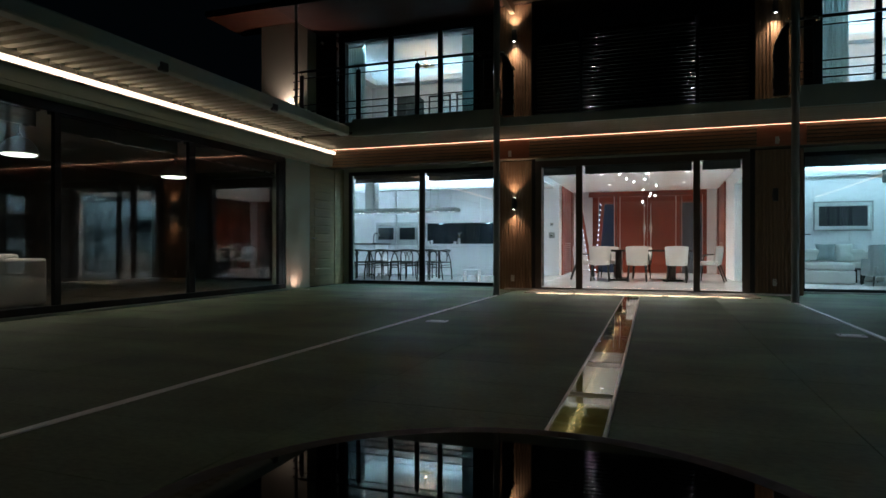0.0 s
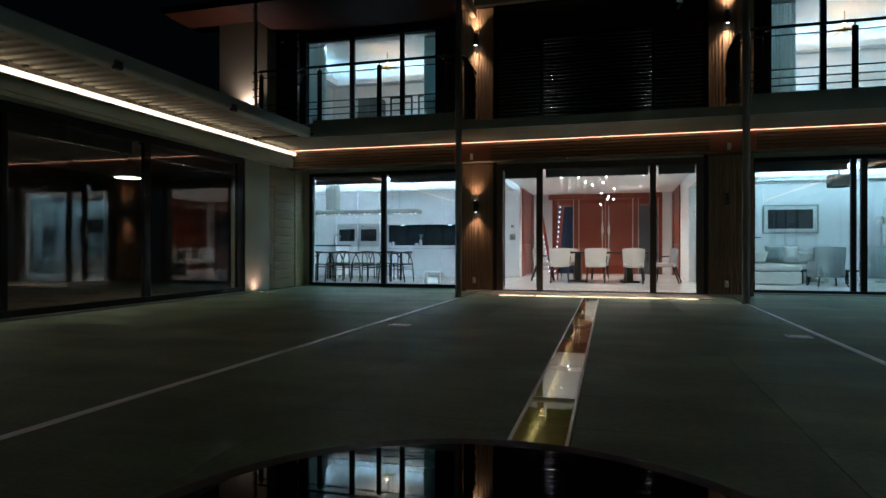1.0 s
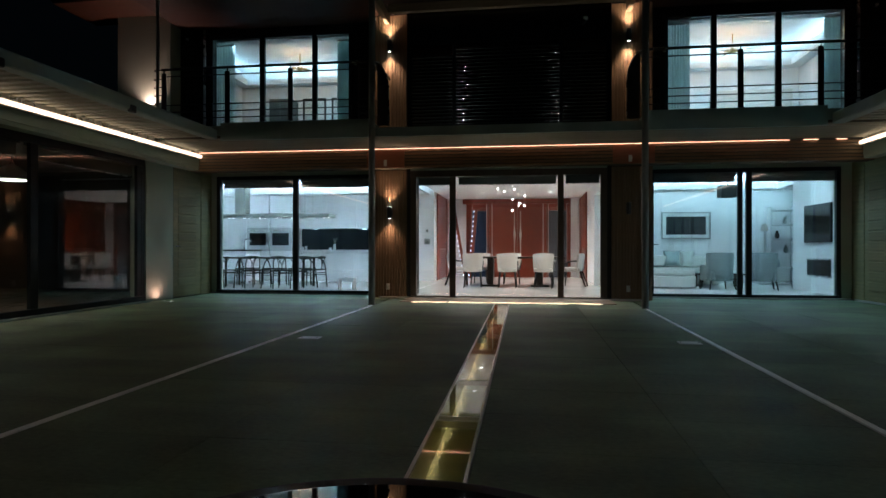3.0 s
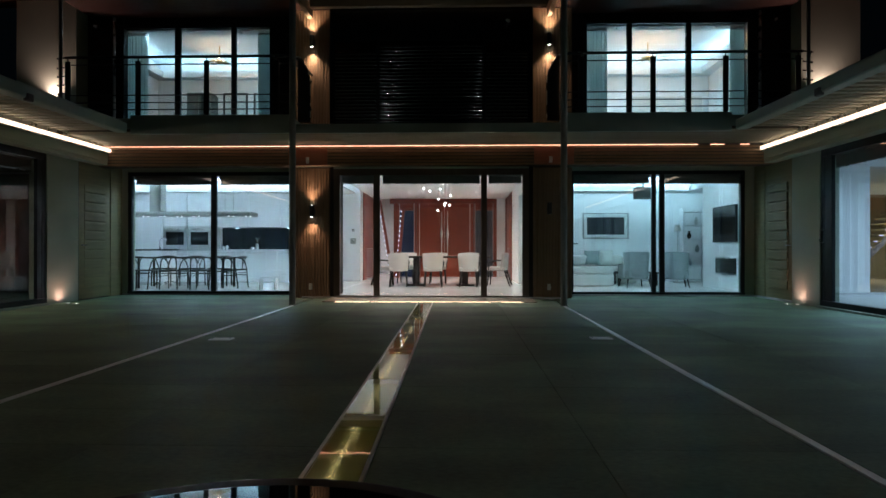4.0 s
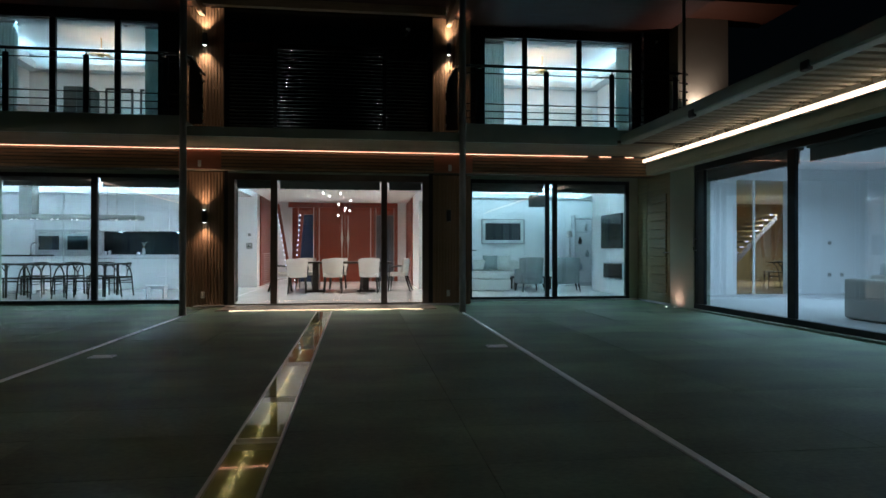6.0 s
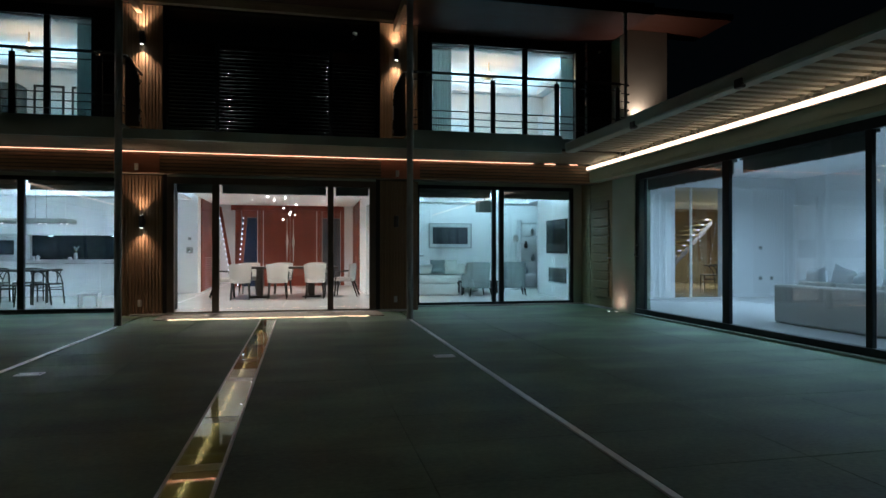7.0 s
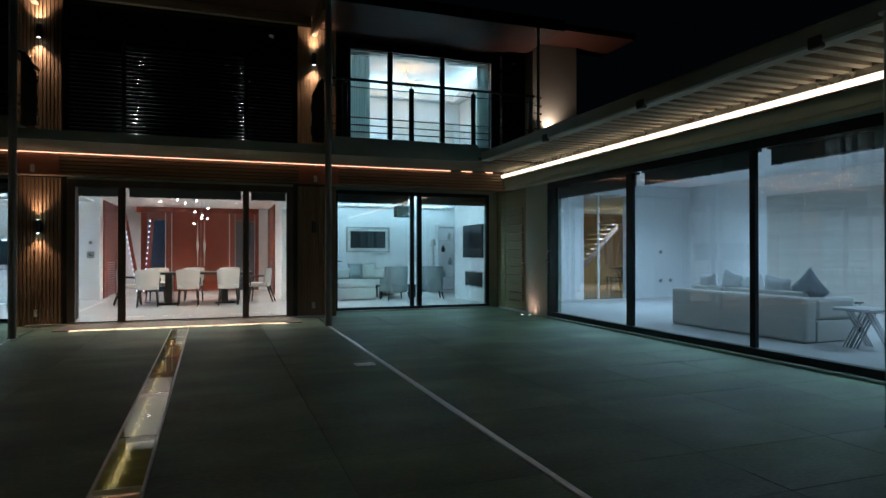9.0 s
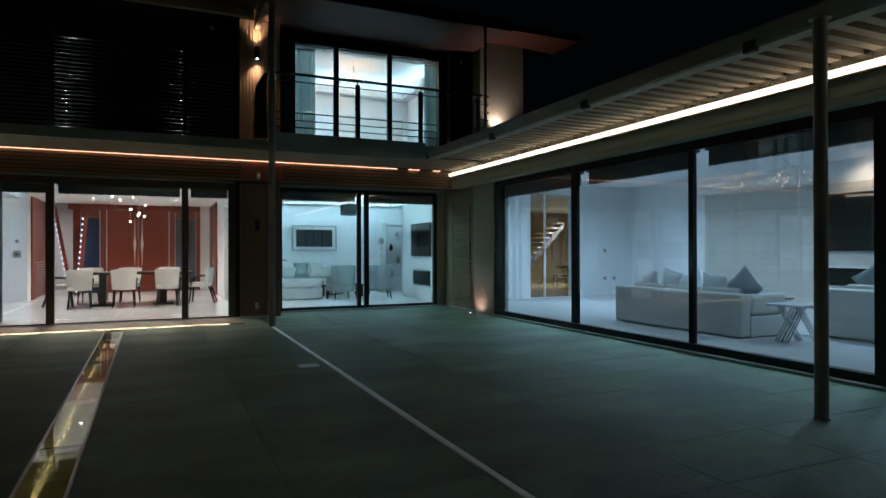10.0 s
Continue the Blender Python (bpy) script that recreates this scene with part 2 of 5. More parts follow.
def part(name, bm, material, parent=None, label=""):
    """Links bm as one mesh object, with its origin at the middle of its foot; under parent, whose own frame bm is drawn in."""
    bmesh.ops.recalc_face_normals(bm, faces=bm.faces)
    for e in bm.edges:
        if len(e.link_faces) == 2 and e.calc_face_angle() > 0.75:
            e.smooth = False
    co = [v.co for v in bm.verts]
    o = Vector(((min(c.x for c in co) + max(c.x for c in co)) / 2, (min(c.y for c in co) + max(c.y for c in co)) / 2, min(c.z for c in co)))
    bmesh.ops.translate(bm, verts=bm.verts, vec=-o)
    me = bpy.data.meshes.new(name)
    bm.to_mesh(me)
    bm.free()
    me.materials.append(M[material] if isinstance(material, str) else material)
    ob = new(name, me)
    ORG[ob.name] = o
    if parent:
        ob.parent = parent
        ob.location = o - ORG.get(parent.name, Vector())
    else:
        ob.location = o
    if label:
        ob["label"] = label
    return ob


def thing(name, at, label, category, group="", turn=0):
    """An Empty at the foot of a thing; its parts are drawn in its own frame."""
    ob = new(name)
    ob.empty_display_size = 0.1
    ob.matrix_world = pose(*at, 0, 0, turn)
    ORG[ob.name] = Vector()
    return tagged(ob, label, category, group)


def setting(name, bm, material, label="", category=""):
    return tagged(part(name, bm, material), label, category, kind="structure")

# ---- the plan, in metres: x along the house front, y towards it ----
WEST, EAST = -7.08, 5.86          # glass of the two side wings
FRONT, BAY, BULK = 12.75, 11.98, 11.80   # recessed windows, dining bay, slatted bulkhead
EDGE, DECK = 10.50, 3.20   # balcony edge, balcony floor
ROOF, LOFT, SHELF = 5.62, 5.98, 3.06
RILL_X, RILL_Y, RILL_LEAN = -0.590, 6.0, 0.0135   # the water channel leans a little to the west


def rill_x(y):
    return RILL_X - RILL_LEAN * (y - RILL_Y)



def window(name, along, plane, a0, a1, z0, z1, mullions, label, wide=0.06, deep=0.09, glass="glass", inward=1, foot=0.06, head=0.0, metal="frame"):
    """A fixed or sliding window in a wall: outer frame, mullions (middle, width) and one pane a bay. along: 'x' or 'y'."""
    head = head or wide
    root = tagged(new(name), label, "window", kind="structure")
    mid = (a0 + a1) / 2
    root.location = (mid, plane, z0) if along == "x" else (plane, mid, z0)
    ORG[root.name] = root.location.copy()

    def bar(nm, u0, u1, w0, w1, d0, d1, material, bevel=0.004):
        d0, d1 = d0 * inward, d1 * inward
        bm = B(u0, u1, plane + d0, plane + d1, w0, w1, bevel=bevel) if along == "x" else B(plane + d0, plane + d1, u0, u1, w0, w1, bevel=bevel)
        return part(nm, bm, material, root)

    bar("window_sill", a0, a1, z0, z0 + foot, -0.02, deep + 0.02, metal)
    bar("window_head", a0, a1, z1 - head, z1, 0, deep, metal)
    bar("window_jamb", a0, a0 + wide, z0 + foot, z1 - head, 0, deep, metal)
    bar("window_jamb", a1 - wide, a1, z0 + foot, z1 - head, 0, deep, metal)
    cuts = [a0 + wide]
    for c, w in mullions:
        bar("mullion", c - w / 2, c + w / 2, z0 + foot, z1 - head, 0.003, deep - 0.003, metal)
        cuts += [c - w / 2, c + w / 2]
    cuts.append(a1 - wide)
    for u0, u1 in zip(cuts[::2], cuts[1::2]):
        p = bar("pane", u0 - 0.01, u1 + 0.01, z0 + foot - 0.01, z1 - head + 0.01, deep * 0.45, deep * 0.45 + 0.010, glass, bevel=0)
        p.visible_shadow = False
    return root


# ground and floors
ground = setting("ground", B(-60, 60, -60, 80, -0.50, -0.28), "joint", "dark bare ground round the house")
bed = bmesh.new()
for edge, s in ((WEST, -1), (EAST, 1)):
    plan = [(edge, -3.0), (rill_x(-3.0) + s * 0.137, -3.0), (rill_x(13.0) + s * 0.137, 13.0), (edge, 13.0)]
    low, high = [[bed.verts.new((*p, z)) for p in plan] for z in (-0.28, -0.012)]
    bed.faces.new(low), bed.faces.new(high)
    for i in range(4):
        bed.faces.new((low[i], low[(i + 1) % 4], high[(i + 1) % 4], high[i]))
box(bed, rill_x(12) - 0.155, rill_x(12) + 0.155, 10.80, 13.0, -0.28, -0.0125)
setting("pavement_bed", bed, "joint", "dark sand joints under the courtyard paving")
setting("floor_kitchen", B(-11.0, -3.1, 13.06, 17.9, -0.28, 0.03), "floor_gloss", "polished white kitchen floor")
setting("floor_kitchen_sill", B(-7.08, -3.1, FRONT - 0.02, 13.058, -0.28, 0.03), "floor_gloss", "polished white floor at the kitchen window")
setting("floor_dining", B(-3.1, 1.9, BAY - 0.1, 23.5, -0.28, 0.03), "floor_gloss", "polished white dining room floor")
setting("floor_lounge", B(1.9, 6.95, FRONT - 0.1, 18.0, -0.28, 0.03), "carpet", "pale carpet of the lounge")
setting("floor_sitting_room", B(EAST + 0.02, 12.1, -3.0, FRONT - 0.1, -0.28, 0.03), "carpet", "pale carpet of the sitting room")
setting("floor_hall", B(6.95, 12.1, FRONT - 0.1, 13.60, -0.28, 0.03), "carpet", "pale carpet at the end of the sitting room")
setting("floor_stair_hall", B(6.95, 15.5, 13.603, 20.4, -0.28, 0.03), "hall_board", "polished brown timber floor of the stair hall")
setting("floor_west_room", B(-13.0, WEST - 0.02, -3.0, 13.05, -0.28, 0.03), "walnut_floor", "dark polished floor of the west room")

# side wings: band over the glass, piers, end walls
for side, x, name in ((-1, WEST, "west"), (1, EAST, "east")):
    out = x + side * 0.30
    setting("wall_%s_band" % name, B(x - side * 0.24, out, -3.0, 11.79, 2.623, 3.10), "plaster", "grey-cream rendered wall band above the glazing")
    setting("wall_%s_inner" % name, B(x - side * 0.02, out, 11.793, 13.05, 2.623, 3.10), "plaster", "grey-cream rendered wall behind the bulkhead")
    setting("trim_%s_band" % name, B(x - side * 0.235, x - side * 0.022, -3.0, 11.78, 2.56, 2.62), "plaster", "grey-cream lower edge of the wall band")
    setting("threshold_%s" % name, B(x - side * 0.10, x + side * 0.12, -2.0, 10.357, 0.0, 0.029), "zinc", "low grey metal threshold under the glazing")
    setting("wall_%s_pier" % name, B(x - side * 0.02, out, 10.36, 11.22, 0, 2.62), "plaster", "grey-cream rendered pier lit from below")
    setting("wall_%s_south" % name, B(x, out, -3.0, -2.0, 0, 2.62), "plaster", "rendered wall at the courtyard end")
    setting("roof_%s_wing" % name, B(x - side * 1.20, x + side * 6.6, -3.2, 13.2, 3.104, 3.16), "zinc", "flat grey roof of the side wing")

W = "floor-to-ceiling sliding window with dark aluminium frames"
window("window_1", "y", EAST, 1.05, 10.36, 0.03, 2.62, [(3.33, 0.12), (5.515, 0.08), (7.855, 0.15), (10.165, 0.186)], W, wide=0.10, deep=0.07, foot=0.085, head=0.17)
window("window_2", "y", WEST, 1.10, 10.36, 0.03, 2.62, [(3.36, 0.12), (5.54, 0.085), (7.83, 0.14), (10.20, 0.116)], W + ", dark room behind", wide=0.10, deep=0.07, foot=0.085, head=0.17, inward=-1)
window("window_3", "y", EAST, -2.0, 1.05, 0.03, 2.62, [(-0.5, 0.14)], W, wide=0.10, deep=0.07, foot=0.085, head=0.17)
window("window_4", "y", WEST, -2.0, 1.10, 0.03, 2.62, [(-0.5, 0.14)], W, wide=0.10, deep=0.07, foot=0.085, head=0.17, inward=-1)
window("window_5", "x", FRONT, -6.97, -3.33, 0.0, 2.545, [(-5.17, 0.11)], W + " to the kitchen", wide=0.075, foot=0.08)
window("window_6", "x", FRONT, 2.04, 5.70, 0.0, 2.545, [(2.225, 0.07), (3.885, 0.085), (4.05, 0.10)], W + " to the lounge", wide=0.075, foot=0.08)
window("window_7", "x", BAY, -2.50, 1.27, 0.0, 2.50, [(-1.665, 0.12), (0.41, 0.11)], W + " to the dining room", wide=0.12, foot=0.05, metal="bronze")

# house front, ground floor
setting("wall_front_west", B(-7.38, -6.973, FRONT, FRONT + 0.3, 0, 2.93), "plaster", "rendered front wall beside the kitchen window")
setting("wall_front_east", B(5.703, 6.16, FRONT, FRONT + 0.3, 0, 2.93), "plaster", "rendered front wall beside the lounge window")
setting("wall_kitchen_head", B(-6.97, -3.33, FRONT, FRONT + 0.3, 2.548, 2.93), "plaster", "wall over the kitchen window")
setting("wall_lounge_head", B(2.12, 5.70, FRONT, FRONT + 0.3, 2.548, 2.93), "plaster", "wall over the lounge window")
for x0, x1, nm in ((-3.327, -2.57, "west"), (1.35, 2.037, "east")):
    setting("wall_bay_pier_%s" % nm, B(x0, x1, BAY + 0.10, FRONT + 0.3, 0, ROOF), "clad_dark", "dark pier of the dining bay behind cedar slats")
    setting("wall_bay_reveal_%s" % nm, B(x1 if nm == "west" else 1.273, -2.503 if nm == "west" else x0, BAY + 0.02, FRONT + 0.2, 0, 2.93), "clad_dark", "dark reveal beside the dining window")
setting("wall_bay_head", B(-2.50, 1.27, BAY, BAY + 0.3, 2.503, 2.93), "zinc", "grey-green metal panel over the dining window")

# balcony slab, soffit, bulkhead
setting("balcony_slab_west", B(-7.9, -2.90, EDGE + 0.06, 13.05, 3.02, DECK), "zinc", "balcony floor slab")
setting("balcony_slab_middle", B(-2.897, 1.697, EDGE + 0.06, 13.05, 3.02, SHELF), "zinc", "low slab in front of the louvre screen")
setting("balcony_slab_east", B(1.70, 6.7, EDGE + 0.06, 13.05, 3.02, DECK), "zinc", "balcony floor slab")
setting("ceiling_soffit_front", B(-7.06, 5.84, EDGE + 0.06, 13.05, 2.975, 3.017), "soffit_back", "dark backing above the soffit slats")
setting("balcony_fascia_west", B(-5.70, -2.90, EDGE, EDGE + 0.057, 2.92, 3.24), "zinc", "grey-green metal balcony fascia")
setting("balcony_fascia_middle", B(-2.897, 1.697, EDGE, EDGE + 0.057, 2.92, 3.075), "zinc", "grey-green metal balcony fascia")
setting("balcony_fascia_east", B(1.70, 4.48, EDGE, EDGE + 0.057, 2.92, 3.24), "zinc", "grey-green metal balcony fascia")

# upper storey
setting("wall_upper_west", B(-8.45, -6.943, 12.40, 12.70, DECK, LOFT), "clad_dark", "dark clad upper wall")
setting("wall_upper_west_inner", B(-3.82, -3.33, 12.40, 12.70, DECK, LOFT), "clad_dark", "dark clad upper wall")
setting("wall_upper_west_head", B(-6.94, -3.823, 12.40, 12.70, 5.483, LOFT), "clad_dark", "dark clad wall over the bedroom window")
setting("wall_upper_east", B(5.663, 6.7, 12.40, 12.70, DECK, LOFT), "clad_dark", "dark clad upper wall")
setting("wall_upper_east_inner", B(2.12, 2.40, 12.40, 12.70, DECK, LOFT), "clad_dark", "dark clad upper wall")
setting("wall_upper_east_head", B(2.403, 5.66, 12.40, 12.70, 5.483, LOFT), "clad_dark", "dark clad wall over the bedroom window")
window("window_8", "x", 12.40, -6.94, -3.823, DECK, 5.48, [(-5.77, 0.11), (-4.62, 0.10)], "bedroom window with dark frames behind the balcony", wide=0.06)
window("window_9", "x", 12.40, 2.403, 5.66, DECK, 5.48, [(3.30, 0.10), (4.46, 0.10)], "bedroom window with dark frames behind the balcony", wide=0.06)
setting("wall_upper_pier_west", B(-8.80, -7.60, 12.00, 12.38, 3.16, 5.845), "plaster", "cream rendered upper wall lit from below")
setting("wall_upper_pier_east", B(6.42, 7.52, 12.00, 12.38, 3.16, 5.845), "plaster", "cream rendered upper wall lit from below")
setting("roof_eaves", B(-7.55, 6.36, 10.60, 12.40, 5.66, 5.80), "clad_dark", "dark eaves slab with a deep overhang")
for x0, x1, nm in ((-9.60, -7.56, "west"), (6.37, 8.45, "east")):
    setting("roof_end_%s" % nm, B(x0, x1, 11.08, 12.39, 5.886, 5.98), "clad_dark", "dark roof end reaching past the rendered pier")
    setting("ceiling_eaves_end_%s" % nm, B(x0 + 0.02, x1 - 0.02, 11.10, 12.38, 5.848, 5.883), "eaves_lit", "cedar boarded eaves over the rendered pier, lighter for the uplight glow")
setting("roof_main", B(-8.9, 7.7, 12.403, 24.0, 5.985, 6.10), "clad_dark", "dark flat main roof with a deep overhang")
setting("roof_fascia", B(-7.55, 6.36, 10.55, 10.60, 5.60, 5.82), "clad_dark", "grey metal roof edge")
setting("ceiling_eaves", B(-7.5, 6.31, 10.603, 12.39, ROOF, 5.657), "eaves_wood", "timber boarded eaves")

# rooms behind the glass
P = "plaster_in"
for nm, x0, x1, y0, y1, z0, z1 in (
        ("kitchen_back", -11.2, -2.95, 17.9, 18.1, 0, 3.0), ("kitchen_west", -11.2, -11.0, 13.25, 17.9, 0, 3.0),
        ("dining_west", -3.1, -2.95, 18.1, 20.9, 0, 3.0), ("dining_east", 1.46, 1.61, 16.3, 20.9, 0, 3.0), ("dining_east_front", 1.46, 1.61, 13.05, 13.25, 0, 3.0), ("dining_east_head", 1.46, 1.61, 13.25, 16.3, 2.35, 3.0), ("entrance_east", 1.153, 1.46, 20.92, 21.1, 0, 3.0),
        ("hall_west", -5.6, -5.4, 20.9, 23.5, 0, 3.0), ("hall_east", 3.6, 3.8, 20.9, 23.5, 0, 3.0), ("hall_back", -5.6, 3.8, 23.5, 23.7, 0, 3.0),
        ("lounge_back", 1.61, 6.947, 18.0, 18.2, 0, 3.0), ("lounge_east", 6.95, 7.15, 15.6, 20.4, 0, 3.0), ("stair_hall_west", 6.95, 7.15, 13.75, 15.597, 0, 3.0),
        ("sitting_east", 12.1, 12.3, -3.0, 13.75, 0, 3.0), ("sitting_south", 6.16, 12.1, -3.2, -3.0, 0, 3.0), ("stair_hall_north", 6.95, 15.7, 20.403, 20.6, 0, 3.0), ("stair_hall_east", 15.5, 15.7, 13.753, 20.4, 0, 3.0), ("stair_hall_south", 12.303, 15.5, 13.55, 13.75, 0, 3.0),
        ("bedroom_west_back", -8.45, -2.9, 16.4, 16.6, DECK, 5.98), ("bedroom_west_side", -8.45, -8.15, 12.7, 16.4, DECK, 5.98), ("bedroom_west_inner", -3.1, -2.9, 13.05, 16.4, DECK, 5.98),
        ("bedroom_east_back", 1.7, 6.7, 16.4, 16.6, DECK, 5.98), ("bedroom_east_side", 6.4, 6.7, 12.7, 16.4, DECK, 5.98), ("bedroom_east_inner", 1.7, 1.9, 13.05, 16.4, DECK, 5.98)):
    setting("wall_" + nm, B(x0, x1, y0, y1, z0, z1), P, "plain white painted room wall")
setting("wall_west_room_north", B(-13.0, -7.4, 13.05, 13.25, 0, 3.1), "unlit_wall", "west room wall, darkened for the unlit room")
setting("wall_west_room_back", B(-13.2, -13.0, -3.0, 13.05, 0, 3.1), "unlit_wall", "west room wall, darkened for the unlit room")
setting("wall_west_room_south", B(-13.0, -7.4, -3.2, -3.0, 0, 3.1), "unlit_wall", "west room wall, darkened for the unlit room")


def tray_ceiling(name, x0, x1, y0, y1, z, rise, border, label, front=None, lip=0.13):
    """A ceiling with a raised middle and a cove lip all round it."""
    front = front or border
    bm = bmesh.new()
    box(bm, x0, x1, y0, y0 + front, z, z + 0.04)
    box(bm, x0, x1, y1 - border, y1, z, z + 0.04)
    box(bm, x0, x0 + border, y0 + front, y1 - border, z, z + 0.04)
    box(bm, x1 - border, x1, y0 + front, y1 - border, z, z + 0.04)
    box(bm, x0, x1, y0, y1, z + rise, z + rise + 0.05)
    for a, b, c, d in ((x0 + border - 0.03, x1 - border + 0.03, y0 + front - 0.03, y0 + front), (x0 + border - 0.03, x1 - border + 0.03, y1 - border, y1 - border + 0.03)):
        box(bm, a, b, c, d, z + 0.043, z + lip)
    for a, b in ((x0 + border - 0.03, x0 + border), (x1 - border, x1 - border + 0.03)):
        box(bm, a, b, y0 + front + 0.002, y1 - border - 0.002, z + 0.043, z + lip)
    return setting(name, bm, "ceiling", label)


tray_ceiling("ceiling_kitchen", -11.0, -3.1, 13.05, 17.9, 2.55, 0.36, 0.75, "white tray ceiling with a cool cove light")
tray_ceiling("ceiling_lounge", 1.9, 6.95, 13.05, 18.0, 2.55, 0.36, 0.75, "white tray ceiling with a cool cove light")
setting("ceiling_dining", B(-2.95, 1.897, 12.30, 20.9, 2.66, 2.72), "ceiling", "white dining room ceiling")
setting("ceiling_hall", B(-5.6, 3.8, 20.9, 23.7, 2.95, 3.0), "ceiling", "white hall ceiling")
setting("ceiling_sitting_room", B(6.16, 12.1, -3.0, 13.75, 3.0, 3.05), "ceiling", "flat white sitting room ceiling")
setting("ceiling_stair_hall", B(7.15, 15.5, 13.753, 20.4, 2.72, 2.78), "ceiling", "white hall ceiling")
tray_ceiling("ceiling_bedroom_west", -8.15, -3.1, 12.70, 16.4, 5.46, 0.44, 0.28, "white tray ceiling with a cool cove light", 0.22, 0.16)
tray_ceiling("ceiling_bedroom_east", 1.9, 6.4, 12.70, 16.4, 5.46, 0.44, 0.28, "white tray ceiling with a cool cove light", 0.22, 0.16)
setting("floor_bedroom_west", B(-8.15, -3.1, 12.70, 16.4, 3.1, DECK + 0.02), "carpet", "pale bedroom carpet")
setting("floor_bedroom_east", B(1.9, 6.4, 12.70, 16.4, 3.1, DECK + 0.02), "carpet", "pale bedroom carpet")
setting("ceiling_west_room", B(-13.0, -7.4, -3.0, 13.05, 2.75, 2.80), "ceiling", "ceiling of the dark west room")
setting("wall_courtyard_south", B(-13.2, 12.3, -6.5, -6.2, -0.3, 3.0), "plaster", "plain wall closing the courtyard")

# ---- light fittings that run along the eaves ----
for side, x, nm in ((-1, WEST, "west"), (1, EAST, "east")):
    a = x - side * 0.285
    root = thing("led_strip", (a, 4.6, 2.815), "bright cream strip light along the wing soffit", "strip light")
    part("channel", B(side * 0.020, side * 0.042, -7.4, 7.17, 0.0, 0.138), "steel", root, "pale metal light channel")
    part("diffuser", B(-side * 0.035, side * 0.018, -7.4, 7.17, -0.008, 0.054, bevel=0.008), "led_cream", root, "glowing cream diffuser")
    part("lip", B(-side * 0.012, side * 0.042, -7.4, 7.17, -0.026, -0.012, bevel=0.002), "steel", root, "thin bright metal lip")
root = thing("led_strip", (-0.6, BULK - 0.03, 2.89), "thin amber strip light along the front soffit", "strip light")
for a, b in ((-6.28, 5.0), (5.24, 5.48), (5.78, 5.95)):
    part("diffuser", B(a, b, -0.007, 0.007, 0.0150, 0.0235), "led_warm", root, "glowing amber diffuser")
part("channel", B(-6.28, 6.2, -0.014, 0.020, 0.025, 0.040), "steel_dark", root)


# ---- the bowl and the rill ----
BOWL = (-0.486, 1.049)
bowl = thing("water_bowl", (*BOWL, 0), "large round polished black water bowl brimming at the rim", "water bowl")
bm = bmesh.new()
turned(bm, [(0.42, 0.0), (0.44, 0.03), (0.50, 0.06), (0.66, 0.16), (0.755, 0.225), (0.779, 0.252), (0.776, 0.260), (0.765, 0.266), (0.755, 0.267), (0.712, 0.262), (0.215, 0.262), (0.21, 0.20), (0.1, 0.15)], n=96)
part("basin", bm, "granite_dull", bowl)
bm = bmesh.new()
turned(bm, [(0.215, 0.2625), (0.712, 0.2625), (0.709, 0.2665), (0.222, 0.2665)], n=96)
for f in [f for f in bm.faces if len(f.verts) > 4]:
    bm.faces.remove(f)
for f in bm.faces:
    f.smooth = False
part("overflow_ring", bm, "granite", bowl, "polished black overflow ring under a film of water")
bm = bmesh.new()
turned(bm, [(0.211, 0.205), (0.211, 0.250)], n=96)
water = bpy.data.materials.new("dark_water")
water.use_nodes = True
wb = water.node_tree.nodes["Principled BSDF"]
wb.inputs["Base Color"].default_value, wb.inputs["Roughness"].default_value, wb.inputs["IOR"].default_value = (0.004, 0.006, 0.007, 1), 0.02, 1.33
wn = water.node_tree.nodes.new("ShaderNodeTexNoise")
wn.inputs["Scale"].default_value = 7
wp = water.node_tree.nodes.new("ShaderNodeBump")
wp.inputs["Strength"].default_value, wp.inputs["Distance"].default_value = 0.25, 0.02
water.node_tree.links.new(wn.outputs["Fac"], wp.inputs["Height"])
water.node_tree.links.new(wp.outputs["Normal"], wb.inputs["Normal"])
part("water", bm, water, bowl, "dark rippled water")

rill = thing("rill", (RILL_X, RILL_Y, -0.28), "narrow glass-covered water channel with brass edges", "rill", turn=math.degrees(math.atan(RILL_LEAN)))
R0, R1 = -4.4, 4.76
part("bed", B(-0.133, 0.133, R0, R1, 0.05, 0.08), "rill_bed", rill, "yellow stone channel bed")
for s in (-1, 1):
    part("side", B(s * 0.121, s * 0.133, R0, R1, 0.083, 0.25), "rill_bed", rill)
    part("edge", B(s * 0.117, s * 0.133, R0, R1, 0.254, 0.286, bevel=0.002), "brass", rill, "dull brass edge strip")
y = R0
tilt = random.Random(4)
for k, ln in enumerate((0.86, 0.99, 1.04, 1.40, 1.02, 1.03, 1.0, 1.0, 0.82)):
    p = part("pane", B(-0.116, 0.116, y + (0.052 if k == 2 else 0.009), y + ln - (0.052 if k == 1 else 0.009), 0.268, 0.282), "glass_rill", rill)
    p.rotation_euler = (radians(tilt.uniform(-0.12, 0.12)), radians(tilt.uniform(-0.4, 0.4)), 0)
    p.visible_shadow = False
    for d in (-0.040, 0.040) if k == 1 else (0.0,):
        part("crossbar", B(-0.116, 0.116, y + ln + d - 0.007, y + ln + d + 0.007, 0.235, 0.285 if k == 1 else 0.267), "brass", rill)
    y += ln
bm = bmesh.new()
rng = random.Random(3)
for k in range(1600):
    y = R0 + 0.05 + k * 0.00564
    p = (-0.095 + rng.gauss(0, 0.016), y, 0.120 + rng.uniform(-0.03, 0.03))
    bmesh.ops.create_icosphere(bm, subdivisions=1, radius=rng.uniform(0.0008, 0.0020), matrix=Matrix.Translation(p))
